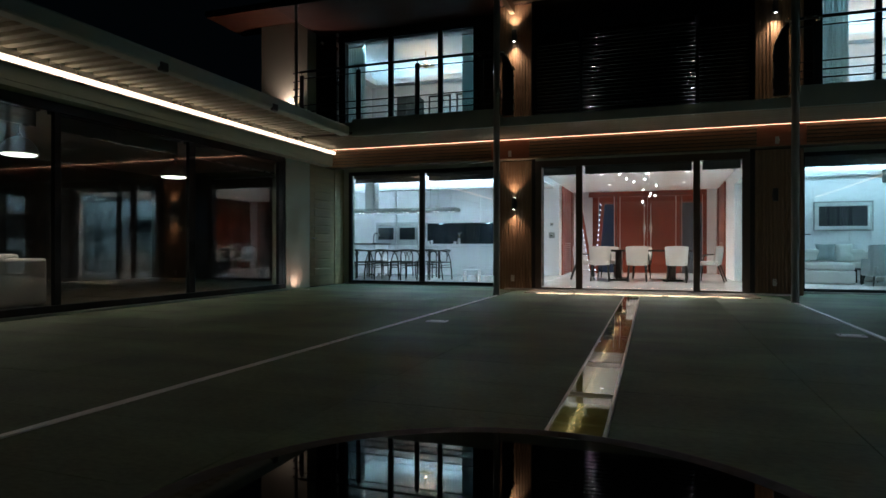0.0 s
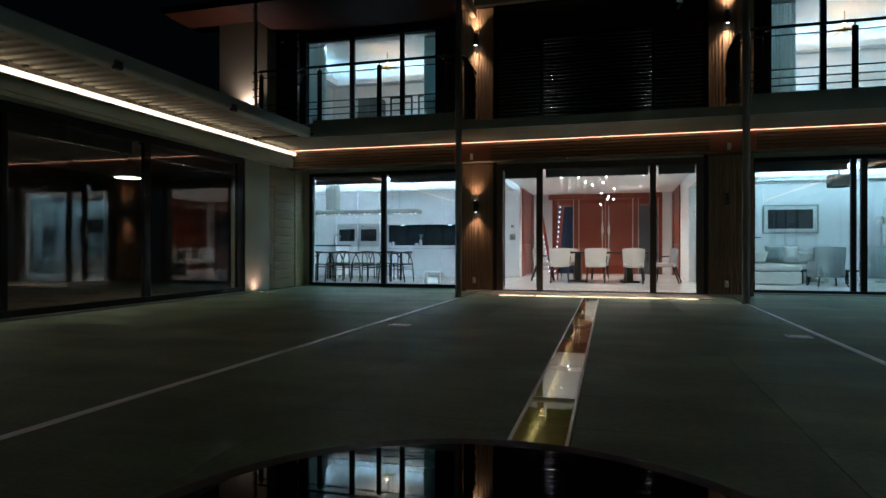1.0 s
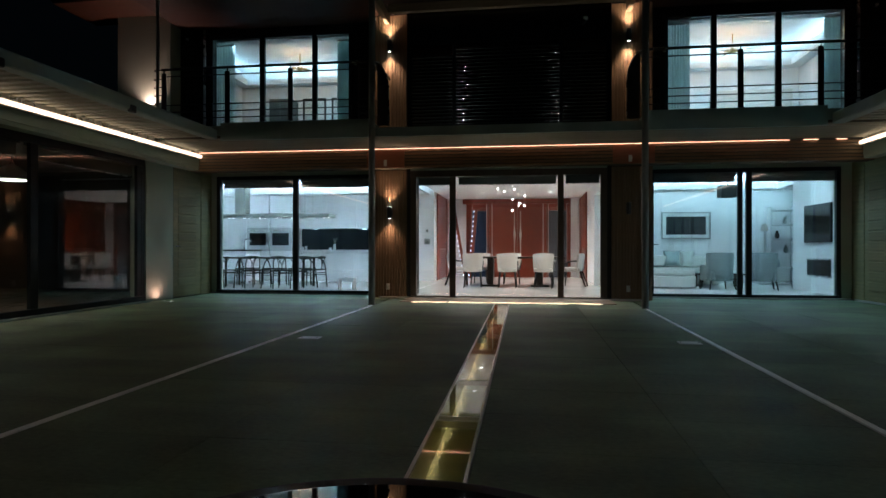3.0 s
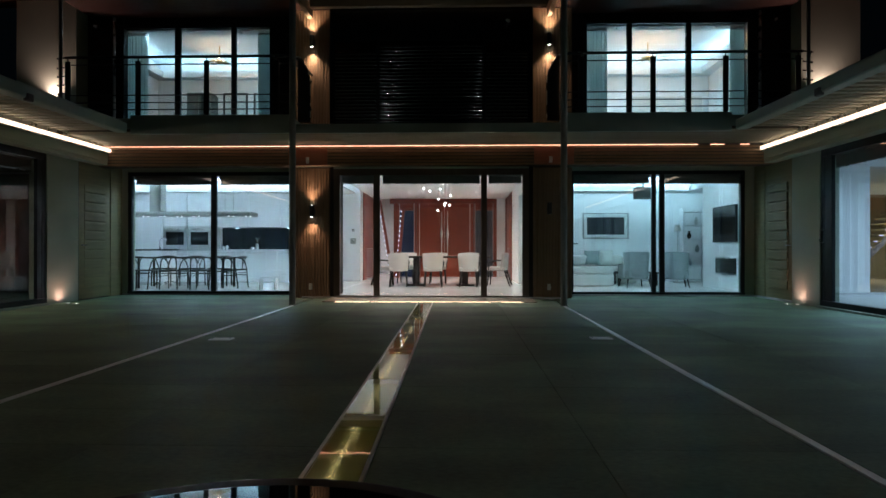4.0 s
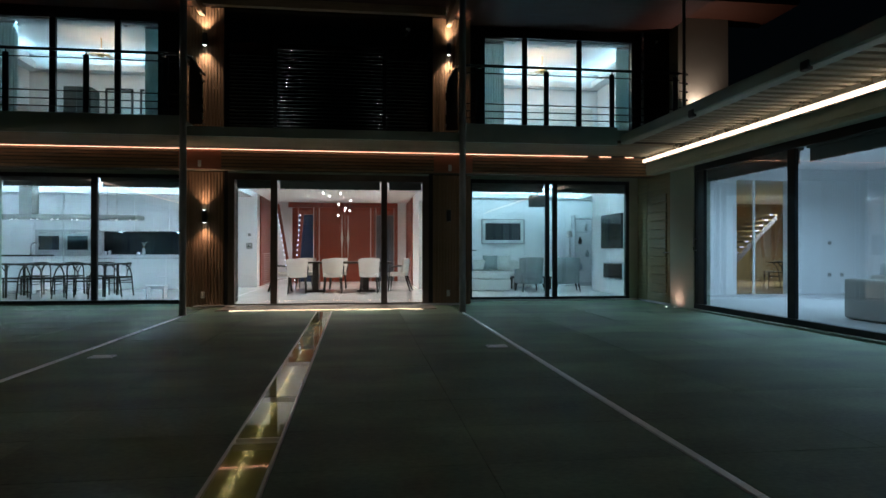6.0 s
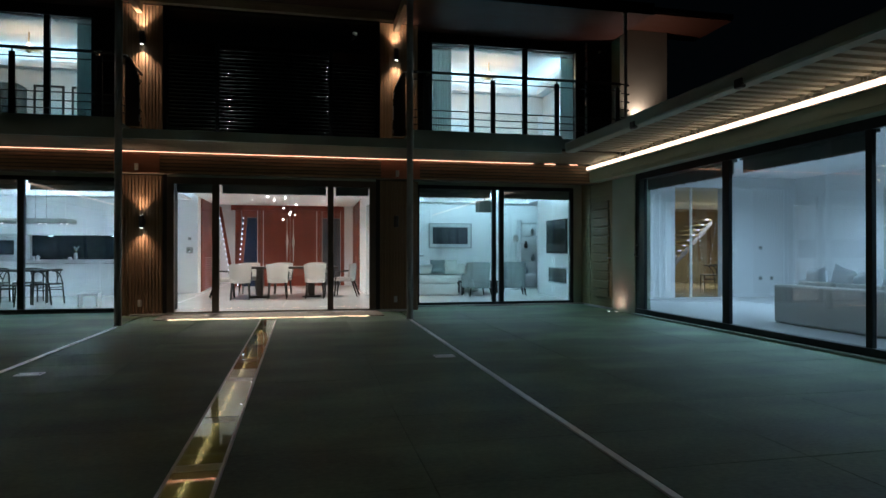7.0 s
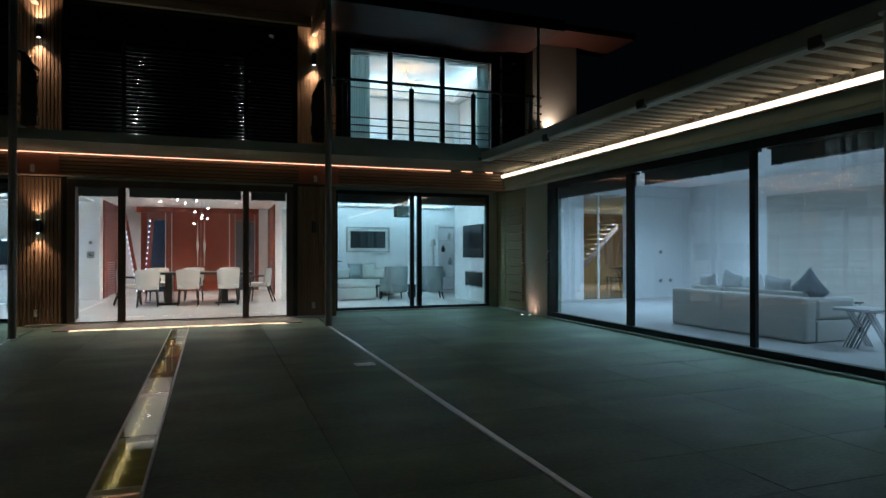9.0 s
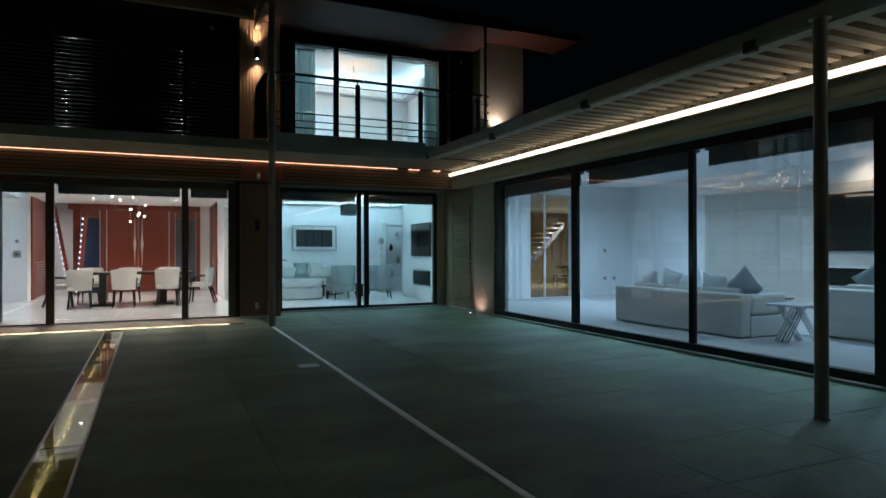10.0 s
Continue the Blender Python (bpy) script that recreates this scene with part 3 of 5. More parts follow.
tagged(part("light_rope", bm, "glitter", rill, "glittering golden light string"), kind="stuff")

# ---- posts ----
def round_post(x, y, z0, z1, r, label):
    root = thing("post", (x, y, z0), label, "post", "round steel posts")
    part("shaft", cyl(bmesh.new(), (0, 0, 0.012), (0, 0, z1 - z0 - 0.012), r, n=24), "post", root)
    part("base_plate", cyl(bmesh.new(), (0, 0, 0.0), (0, 0, 0.012), r * 1.22, n=24), "post", root)
    part("cap_plate", cyl(bmesh.new(), (0, 0, z1 - z0 - 0.012), (0, 0, z1 - z0), r * 1.6, n=24), "post", root)


round_post(-2.88, EDGE - 0.06, 0.0, 5.60, 0.055, "tall grey round steel post carrying the balcony and roof")
round_post(1.69, EDGE - 0.06, 0.0, 5.60, 0.055, "tall grey round steel post carrying the balcony and roof")
round_post(4.42, 2.90, 0.0, 2.95, 0.048, "grey round steel post under the wing eaves")
round_post(-5.63, 2.90, 0.0, 2.95, 0.048, "grey round steel post under the wing eaves")
round_post(-7.0, 10.62, 3.16, 5.60, 0.03, "thin dark round post at the balcony end")
round_post(5.8, 10.62, 3.16, 5.60, 0.03, "thin dark round post at the balcony end")

# ---- slatted soffits and bulkhead ----
bulk = thing("slatted_bulkhead", (-0.6, BULK, 2.54), "bulkhead of horizontal cedar slats above the windows", "cladding")
part("backing", B(-6.44, 6.42, 0.03, 0.30, 0.0, 0.385), "soffit_back", bulk)
for k in range(6):
    z = 0.005 + k * 0.062
    part("slat", B(-6.44, 6.42, 0.0, 0.028, z, z + 0.040, bevel=0.003), "slat_x", bulk)
front_soffit = thing("slatted_soffit", (-0.6, 11.1, 2.93), "balcony soffit of long narrow timber slats", "soffit")
for k in range(15):
    y = -0.52 + k * 0.083
    part("slat", B(-6.40, 6.40, y, y + 0.055, 0.0, 0.040), "soffit_x", front_soffit)

for side, x, nm in ((-1, WEST, "west"), (1, EAST, "east")):
    root = thing("slatted_soffit", (x - side * 0.65, 4.0, 2.955), "wing eaves soffit of timber slats with open gaps", "soffit")
    part("backing", B(*((-0.64, 0.405) if side > 0 else (-0.405, 0.64)), -7.0, 6.45, 0.075, 0.10), "soffit_back", root, "dark boarding above the slats")
    n = 70
    for k in range(n):
        y = -7.0 + k * (13.4 / n)
        part("slat", B(*((-0.50, 0.40) if side > 0 else (-0.40, 0.50)), y, y + 0.095, 0.0, 0.055), "soffit_x", root)
    gut = thing("gutter", (x - side * 1.24, 4.0, 2.94), "grey-green metal box gutter along the eaves", "gutter")
    s = -side
    bm = bmesh.new()
    prof = [(-0.09, 0.0), (0.055, 0.0), (0.075, 0.02), (0.075, 0.155), (0.062, 0.172), (0.045, 0.172), (0.045, 0.16), (-0.09, 0.16)]
    ends = []
    for yy in (-7.2, 6.5):
        ends.append([bm.verts.new((s * u, yy, w)) for u, w in prof])
    for i in range(len(prof)):
        j = (i + 1) % len(prof)
        bm.faces.new((ends[0][i], ends[0][j], ends[1][j], ends[1][i]))
    bm.faces.new(ends[0])
    bm.faces.new(ends[1][::-1])
    part("trough", bm, "zinc", gut)
    for yy in (-2.65, -0.4, 1.85, 4.1):
        part("bracket", B(s * 0.03, s * 0.10, yy - 0.06, yy + 0.06, -0.035, 0.07, bevel=0.015), "steel_dark", gut, "dark gutter bracket")


# ---- bay piers with upright slats, wall lights ----
def wall_light(x, z, lit, label, watts=14, tone=(1.0, 0.52, 0.33), wide=92):
    root = thing("wall_light", (x, BAY + 0.035, z), label, "wall light", "up-and-down wall lights")
    part("back_plate", B(-0.04, 0.04, -0.02, 0.064, 0.06, 0.16, bevel=0.004), "steel_dark", root)
    part("body", cyl(bmesh.new(), (0, -0.075, 0.0), (0, -0.075, 0.22), 0.045, n=24), "steel_dark", root, "dark round metal body")
    for zz in (-0.004, 0.221):
        part("lens", cyl(bmesh.new(), (0, -0.075, zz), (0, -0.075, zz + 0.003), 0.024, n=20), "led_white" if lit else "steel", root)
    if lit:
        y = BAY + 0.035 - 0.075
        spot_lamp("beam_up", (x, y, z + 0.245), (x, y + 0.06, z + 1.2), watts, tone, wide, 1.0, 0.02)
        spot_lamp("beam_down", (x, y, z - 0.025), (x, y + 0.06, z - 1.2), watts, tone, wide, 1.0, 0.02)


for x0, x1 in ((-3.32, -2.58), (1.36, 2.11)):
    for z0, z1, nm in ((0.0, 2.525, "ground floor"), (3.065, 5.60, "upper floor")):
        root = thing("slat_cladding", ((x0 + x1) / 2, BAY + 0.07, z0), "upright cedar slat cladding on the %s pier" % nm, "cladding")
        w = (x1 - x0) / 2
        part("backing", B(-w, w, 0.011, 0.028, 0.0, z1 - z0), "slat_wood", root, "brown backing behind the slats")
        n = 13
        for k in range(n):
            a = -w + k * 2 * w / n
            part("slat", B(a, a + 0.042, -0.020, 0.010, 0.0, z1 - z0, bevel=0.004), "slat_wood", root)
for x0, x1 in ((-3.33, -2.58), (1.35, 2.10)):
    root = thing("bulkhead_panel", ((x0 + x1) / 2, BULK - 0.002, 2.545), "smooth cedar panel over the bay pier, reddened for warm light", "cladding")
    part("panel", B(-(x1 - x0) / 2, (x1 - x0) / 2, -0.014, 0.0, 0.0, 0.34, bevel=0.002), "panel_warm_lit", root)
wall_light(-2.915, 1.57, True, "lit up-and-down wall light on cedar slats")
wall_light(1.66, 1.62, False, "unlit up-and-down wall light on cedar slats")
wall_light(-2.915, 4.86, True, "lit upper up-and-down wall light on cedar slats", 30, AMBER, 92)
wall_light(1.66, 4.86, True, "lit upper up-and-down wall light on cedar slats", 30, AMBER, 92)
for x, z in ((-2.96, 0.16), (1.66, 0.16), (-2.96, 2.58), (1.66, 2.58)):
    root = thing("garden_tap" if z < 1 else "sensor", (x, BAY + 0.033 if z < 1 else BULK - 0.017, z), "small pale outdoor fitting on the pier", "fitting")
    part("plate", B(-0.03, 0.03, -0.015, 0.064, 0.0, 0.12, bevel=0.004), "line_stone", root)
    part("spout", tube(bmesh.new(), [(0, -0.012, 0.09), (0.01, -0.06, 0.085), (0.02, -0.075, 0.04)], 0.012), "line_stone", root)


# ---- timber side doors ----
for side, x, nm in ((-1, WEST, "west"), (1, EAST, "east")):
    root = thing("timber_door", (x + side * 0.06, 11.98, 0.0), "oiled oak panelled side door in a flush timber wall", "door")
    # dark strip that draws the shade of the recessed door's reveal
    part("frame", B(-0.05, 0.05, -0.757, -0.70, 0.0, 2.615), "steel_dark", root, "door frame darkened as the shaded reveal beside the pier")
    part("wall_panel", B(-0.03, 0.05, 0.34, 0.765, 0.0, 2.615), "door_wood", root, "plain oak panel beside the door")
    leaf = part("leaf", B(-0.02, 0.04, -0.697, 0.337, 0.01, 2.60), "door_wood", root)
    for k in range(11):
        z = 0.22 + k * 0.18
        part("board", B(-side * 0.02, -side * 0.045, -0.52, 0.16, z, z + 0.158, bevel=0.009), "door_wood", leaf)
    part("lever", tube(bmesh.new(), [(-side * 0.02, -0.60, 1.02), (-side * 0.07, -0.60, 1.02), (-side * 0.07, -0.49, 1.02)], 0.009), "steel", leaf, "steel lever handle")

# ---- upper louvre screen ----
screen = thing("louvre_screen", (-0.60, 11.70, SHELF), "black slatted louvre screen between the balconies", "louvre screen")
part("frame_post", B(-1.90, -1.82, -0.05, 0.05, 0.0, 2.52), "louvre", screen)
part("frame_post", B(1.82, 1.90, -0.05, 0.05, 0.0, 2.52), "louvre", screen)
for x in (-1.00, 1.00):
    part("mullion", B(x - 0.035, x + 0.035, 0.03, 0.05, 0.0, 2.52), "louvre", screen)
part("rail", B(-1.82, 1.82, -0.05, 0.05, 0.0, 0.06), "louvre", screen)
for x0, x1 in ((-1.82, -1.035), (-0.965, 0.965), (1.035, 1.82)):
    for k in range(25 if x1 - x0 > 1 else 23):
        z = 0.10 + k * 0.067
        bm = bmesh.new()
        n = 16
        rings = []
        for x in (x0, x1):
            ring = []
            for i in range(n):
                t = i * math.tau / n
                u, w = 0.036 * math.cos(t), 0.027 * math.sin(t)
                ring.append(bm.verts.new((x, u * 0.82 - w * 0.57, z + u * 0.57 + w * 0.82)))
            rings.append(ring)
        for i in range(n):
            bm.faces.new((rings[0][i], rings[0][(i + 1) % n], rings[1][(i + 1) % n], rings[1][i])).smooth = True
        bm.faces.new(rings[0])
        bm.faces.new(rings[1][::-1])
        part("slat", bm, "louvre", screen)
part("top_panel", B(-1.817, 1.817, -0.03, 0.028, 1.80, 2.52), "louvre", screen, "plain dark panel above the slats")
# lamps added out of sight behind the fascia, to draw glint columns on the slats
for x, watts in ((-0.91, 12), (0.965, 5.5)):
    root = thing("screen_uplight", (x - 0.60, 10.95, SHELF), "unseen lamp added for the glints on the louvre slats", "uplight")
    part("housing", cyl(bmesh.new(), (0, 0, 0), (0, 0, 0.02), 0.035, n=16), "steel_dark", root)
    part("lens", cyl(bmesh.new(), (0, 0, 0.021), (0, 0, 0.023), 0.028, n=16), "led_white", root)
    spot_lamp("screen_glint_beam", (x - 0.60, 10.95, SHELF + 0.04), (x - 0.60, 11.66, SHELF + 0.80), watts, (1.0, 0.88, 0.80), 120, 1.0, 0.02)
setting("wall_behind_louvre", B(-2.57, 1.35, 12.1, 12.4, SHELF, ROOF), "clad_dark", "dark wall behind the louvre screen")


# ---- balcony railings ----
def railing(x0, x1, posts, corner, label):
    root = thing("balcony_railing", ((x0 + x1) / 2, EDGE + 0.10, DECK), label, "railing")
    o = (x0 + x1) / 2
    part("handrail", cyl(bmesh.new(), (x0 - o, 0, 1.07), (x1 - o, 0, 1.07), 0.024, n=14), "steel_dark", root)
    for z in (0.16, 0.28, 0.41, 0.94):
        part("rail", cyl(bmesh.new(), (x0 - o, 0, z), (x1 - o, 0, z), 0.010, n=10), "steel_dark", root)
    for x in posts:
        p = part("post", B(x - o - 0.045, x - o + 0.045, -0.012, 0.012, 0.0, 1.0, bevel=0.005), "steel_dark", root, "flat dark steel post")
        part("bracket", cyl(bmesh.new(), (x - o, 0, 1.0), (x - o, 0, 1.05), 0.010, n=8), "steel_dark", p)
    # return to the house, with a curved end
    s = 1 if corner == x1 else -1
    cx = corner - o
    for z in (0.16, 0.28, 0.41, 0.94, 1.07):
        r = 0.024 if z > 1 else 0.010
        part("return_rail", tube(bmesh.new(), [(cx, 0, z), (cx + s * 0.10, 0.03, z), (cx + s * 0.16, 0.12, z), (cx + s * 0.17, 1.2, z)], r), "steel_dark", root)
    # dark end panel with a rounded shoulder, standing beyond the post
    bm = bmesh.new()
    outline = [(0.0, -0.05), (0.0, 1.06)] + [(0.01 + 0.20 * math.sin(t) ** 1.4, 0.62 + 0.44 * math.cos(t) ** 1.4) for t in [k * math.pi / 2 / 8 for k in range(9)]] + [(0.21, -0.05)]
    face = [[bm.verts.new((cx + s * (0.20 + u), y, w)) for u, w in outline] for y in (0.10, 0.125)]
    bm.faces.new(face[0])
    bm.faces.new(face[1][::-1])
    for i in range(len(outline)):
        j = (i + 1) % len(outline)
        bm.faces.new((face[0][i], face[0][j], face[1][j], face[1][i]))
    part("end_panel", bm, "bronze", root, "dark bronze end panel with a rounded shoulder")
    part("end_rail", tube(bmesh.new(), [(cx, 0.02, 1.07), (cx + s * 0.20, 0.085, 1.075)] + [(cx + s * (0.21 + 0.20 * math.sin(t) ** 1.4), 0.09, 0.63 + 0.445 * math.cos(t) ** 1.4) for t in [k * math.pi / 2 / 8 for k in range(9)]] + [(cx + s * 0.41, 0.09, 0.0)], 0.010), "steel", root, "bright worn edge of the end panel")
    for u, w in ((0.10, 1.075), (0.17, 1.06), (0.14, 1.01)):
        part("clamp", cyl(bmesh.new(), (cx - s * u, -0.030, w), (cx - s * (u + 0.05), -0.034, w + 0.006), 0.012, n=10), "chrome_bright", root, "bright steel rail clamp")
    # far end
    e = (x0 if corner == x1 else x1) - o
    for z in (0.30, 0.45, 0.60, 0.75, 0.90, 1.07):
        part("end_rail", tube(bmesh.new(), [(e, 0, z), (e - s * 0.03, 0.01, z), (e - s * 0.17, 0.03, z), (e - s * 0.19, 0.06, z), (e - s * 0.16, 0.12, z)], 0.012), "steel_dark", root)


railing(-6.90, -3.05, (-6.86, -5.62, -4.42, -3.20), -3.05, "dark steel balcony railing with thin horizontal rails")
railing(1.85, 5.70, (2.00, 3.21, 4.42, 5.62), 1.85, "dark steel balcony railing with thin horizontal rails")

# ---- eaves beams by the upper wall lights ----
for x in (-2.96, 1.66):
    root = thing("eaves_beam", (x, 11.3, 5.42), "exposed timber eaves beam glowing in the wall light", "beam")
    part("rafter", B(-0.05, 0.05, -0.68, 0.70, 0.0, 0.19, bevel=0.006), "slat_x", root)
root = thing("eaves_beam", (-0.60, 11.55, 5.46), "long timber eaves beam across the front", "beam")
part("beam", B(-2.25, 2.15, -0.06, 0.06, 0.0, 0.155, bevel=0.006), "slat_x", root)

for x in (-7.03, 5.81):
    root = thing("downpipe", (x, 12.34, DECK), "thin pale metal downpipe beside the bedroom window", "downpipe")
    part("pipe", cyl(bmesh.new(), (0, 0, 0), (0, 0, 2.42), 0.028, n=14), "steel", root)
    for z in (0.5, 1.9):
        part("clip", B(-0.035, 0.035, 0.0, 0.06, z, z + 0.03), "steel", root)

# ---- ground lights, drain covers, threshold ----
for x, y in ((-6.86, 10.62), (-6.66, 10.52), (5.74, 10.85), (5.62, 10.95)):
    root = thing("ground_uplight", (x, y, 0.0), "small round recessed uplight with a steel rim", "uplight", "ground uplights")
    part("rim", turned(bmesh.new(), [(0.055, -0.01), (0.055, 0.006), (0.026, 0.006), (0.026, -0.01)], n=24), "steel", root)
    part("lens", cyl(bmesh.new(), (0, 0, -0.008), (0, 0, 0.003), 0.024, n=20), "led_white", root)
    if x in (-6.86, 5.74):
        wall_x = -7.06 if x < 0 else 5.84
        s = 1 if x < 0 else -1
        spot_lamp("uplight_beam", (wall_x + s * 0.12, y + 0.04, 0.02), (wall_x + s * 0.02, y + 0.06, 1.2), 4.5, (1.0, 0.46, 0.37), 170, 1.0, 0.03)
for x, side in ((-8.02, -1), (6.80, 1)):
    root = thing("roof_uplight", (x, 11.93, 3.74), "small uplight fixed low on the upper wall", "uplight", "roof uplights")
    part("housing", cyl(bmesh.new(), (0, 0, 0), (0, 0, 0.12), 0.05, n=20), "steel_dark", root)
    part("wall_bracket", B(-0.02, 0.02, 0.051, 0.07, 0.02, 0.09), "steel_dark", root)
    part("lens", cyl(bmesh.new(), (0, 0, 0.121), (0, 0, 0.124), 0.042, n=20), "led_white", root)
    spot_lamp("roof_uplight_beam", (x, 11.90, 3.88), (x + side * 0.03, 11.99, 5.6), 36, (1.0, 0.55, 0.46), 116, 1.0, 0.03)
for x, y in ((-2.52, 6.42), (1.46, 6.62)):
    root = thing("floor_plate", (x, y, -0.01), "small pale rectangular steel floor plate flush in the paving", "floor plate")
    part("plate", B(-0.11, 0.11, -0.075, 0.075, 0.0, 0.018, bevel=0.003), "line_metal", root)
    for s in (-1, 1):
        part("screw", cyl(bmesh.new(), (s * 0.09, 0, 0.018), (s * 0.09, 0, 0.021), 0.008, n=10), "steel_dark", root)
step = thing("threshold_step", (-0.60, 11.45, 0.0), "low pale threshold lit by a golden light rope", "step")
part("tread", B(-1.92, 1.92, -0.40, 0.50, 0.0, 0.016, bevel=0.004), "tread_warm_lit", step)
rng = random.Random(8)
for row, y0, z0 in ((0, -0.412, 0.012), (1, -0.452, 0.004)):
    x = -1.68
    while x < 1.66:
        ln = rng.uniform(0.5, 1.1)
        pts = [(x + k * ln / 10, y0 + 0.005 * math.sin(k * 1.3 + x * 9), z0 + 0.002 * math.sin(k * 0.9 + x * 5) + 0.003) for k in range(11) if x + k * ln / 10 < 1.70]
        part("light_rope", tube(bmesh.new(), pts, 0.0020 if row else 0.0024, 6), "led_gold", step, "wavy golden light rope")
        x += ln + rng.uniform(0.004, 0.03) + row * rng.uniform(0.0, 0.2)
for x in (-2.85, 1.69):
    root = thing("paving_strip", (x, 3.7, -0.012), "pale metal strip inlaid in the dark paving", "paving strip")
    y = -6.7
    while y < 6.6:
        part("strip_length", B(-0.023, 0.023, y, min(y + 0.897, 6.65), 0.0, 0.016, bevel=0.002), "line_metal", root)
        y += 0.9
# fan of a wall-mounted speaker at the wing end
root = thing("outdoor_speaker", (EAST - 0.02, 3.2, 2.62), "round cream outdoor loudspeaker on the wall", "speaker")
part("bracket", B(-0.06, 0.0, -0.03, 0.03, 0.08, 0.14), "steel", root)
part("shell", cyl(bmesh.new(), (-0.18, 0, 0.11), (-0.06, 0, 0.11), 0.085, 0.06, n=28), "line_stone", root)

# ---- small cameras under the eaves ----
for x, y, z, s in ((-7.42, 12.40, 5.40, -1), (6.12, 12.40, 5.40, 1), (0.86, 11.668, 5.16, 1)):
    root = thing("security_camera", (x, y, z), "small pale bullet camera fixed under the eaves", "camera")
    part("bracket", B(-0.02, 0.02, -0.05, 0.0, 0.02, 0.08), "steel", root)
    part("barrel", cyl(bmesh.new(), (0, -0.05, 0.05), (-s * 0.05, -0.18, 0.01), 0.025, n=16), "line_stone", root)

# ---- pull handles of the sliding windows ----
part("handle", tube(bmesh.new(), [(EAST + 0.004, 10.30, 1.06), (EAST - 0.05, 10.30, 1.06), (EAST - 0.055, 10.30, 1.10), (EAST - 0.055, 10.30, 1.22), (EAST - 0.05, 10.30, 1.26), (EAST + 0.004, 10.30, 1.26)], 0.011), "steel", bpy.data.objects["window_1"], "bright steel pull handle")
part("handle", tube(bmesh.new(), [(2.225, FRONT + 0.004, 1.06), (2.225, FRONT - 0.05, 1.06), (2.34, FRONT - 0.05, 1.06)], 0.010), "steel_dark", bpy.data.objects["window_6"], "dark lever handle")

# ---- more materials for the rooms ----
M.update({
    "white_lacquer": mat("white_lacquer", (0.78, 0.79, 0.80), 0.22, vary=0.03, scale=2, fine=60, bump=0.0),
    "worktop": mat("dark_stone_worktop", (0.05, 0.052, 0.055), 0.25, vary=0.2, scale=12, fine=120, bump=0.0004),
    "oven_steel": mat("satin_steel_front", (0.46, 0.48, 0.49), 0.5, 0.2, vary=0.06, scale=4, fine=200, bump=0.0002),
    "splash": mat("dark_glass_splashback", (0.02, 0.028, 0.034), 0.08, vary=0.1, scale=3, bump=0.0),
    "black_wood": wood("black_stained_wood", (0.022, 0.020, 0.019), 0.4, 2, vary=0.3),
    "walnut": wood("dark_walnut", (0.026, 0.016, 0.012), 0.35, 0, vary=0.3),
    "leather_white": mat("off_white_upholstery", (0.62, 0.58, 0.53), 0.6, vary=0.08, scale=5, fine=220, bump=0.002),
    "linen": mat("cream_sofa_linen", (0.62, 0.62, 0.58), 0.9, vary=0.07, scale=5, fine=350, bump=0.003),
    "linen_blue": mat("pale_blue_grey_fabric", (0.27, 0.31, 0.31), 0.9, vary=0.08, scale=5, fine=350, bump=0.003),
    "pillow_white": mat("white_cotton_cushion", (0.86, 0.88, 0.90), 0.9, vary=0.06, scale=6, fine=300, bump=0.003),
    "cushion_dark": mat("slate_blue_cushion", (0.38, 0.43, 0.48), 0.9, vary=0.1, scale=6, fine=300, bump=0.003),
    "curtain": mat("pale_grey_curtain", (0.70, 0.76, 0.76), 0.9, vary=0.08, scale=4, fine=300, bump=0.002),
    "blind": mat("grey_roller_blind", (0.17, 0.185, 0.175), 0.8, vary=0.08, scale=4, fine=300, bump=0.001),
    "screen": mat("black_screen_glass", (0.008, 0.010, 0.012), 0.08, vary=0.1, bump=0.0),
    "picture": mat("dark_seascape_print", (0.014, 0.018, 0.022), 0.4, vary=0.6, scale=2.2, fine=9, bump=0.0, stretch=(0.5, 1, 5)),
    "picture_frame": mat("silver_picture_frame", (0.62, 0.64, 0.62), 0.5, 0.0, vary=0.1, scale=6, bump=0.0005),
    "stone_wall": mat("pale_travertine", (0.58, 0.55, 0.50), 0.6, vary=0.14, scale=1.2, fine=40, bump=0.001, stretch=(1, 0.25, 4), rand=0.06),
    "bulb": glow("small_warm_bulb", (1.0, 0.58, 0.30), 8.0),
    "hood_bulb": glow("small_white_bulb", (1.0, 0.92, 0.82), 5.0),
    "globe": glow("glass_globe_lamp", (1.0, 0.93, 0.85), 14.0),
    "pendant_disc": glow("pendant_diffuser", (1.0, 0.90, 0.74), 2.2),
    "step_led": glow("cool_step_light", (0.70, 0.78, 1.0), 2.2),
    "stair_led": glow("soft_stair_light", (0.60, 0.57, 1.0), 0.36),
    "lilac": mat("lilac_grey_paint", (0.15, 0.14, 0.19), 0.6, vary=0.08),
    "chrome": mat("polished_chrome", (0.75, 0.75, 0.76), 0.08, 1.0, vary=0.03, bump=0.0),
    "gold": mat("aged_gold_leaf", (0.60, 0.42, 0.18), 0.35, 0.9, vary=0.2, bump=0.0005),
    "grey_glass": mat("grey_evening_glass", (0.11, 0.12, 0.145), 0.12, vary=0.3, scale=3, bump=0.0),
    "blue_glass": mat("blue_night_glass", (0.03, 0.05, 0.11), 0.1, vary=0.2, bump=0.0),
    "ash_wood": wood("honey_veneer_panel", (0.28, 0.22, 0.125), 0.4, 2, vary=0.2),
})

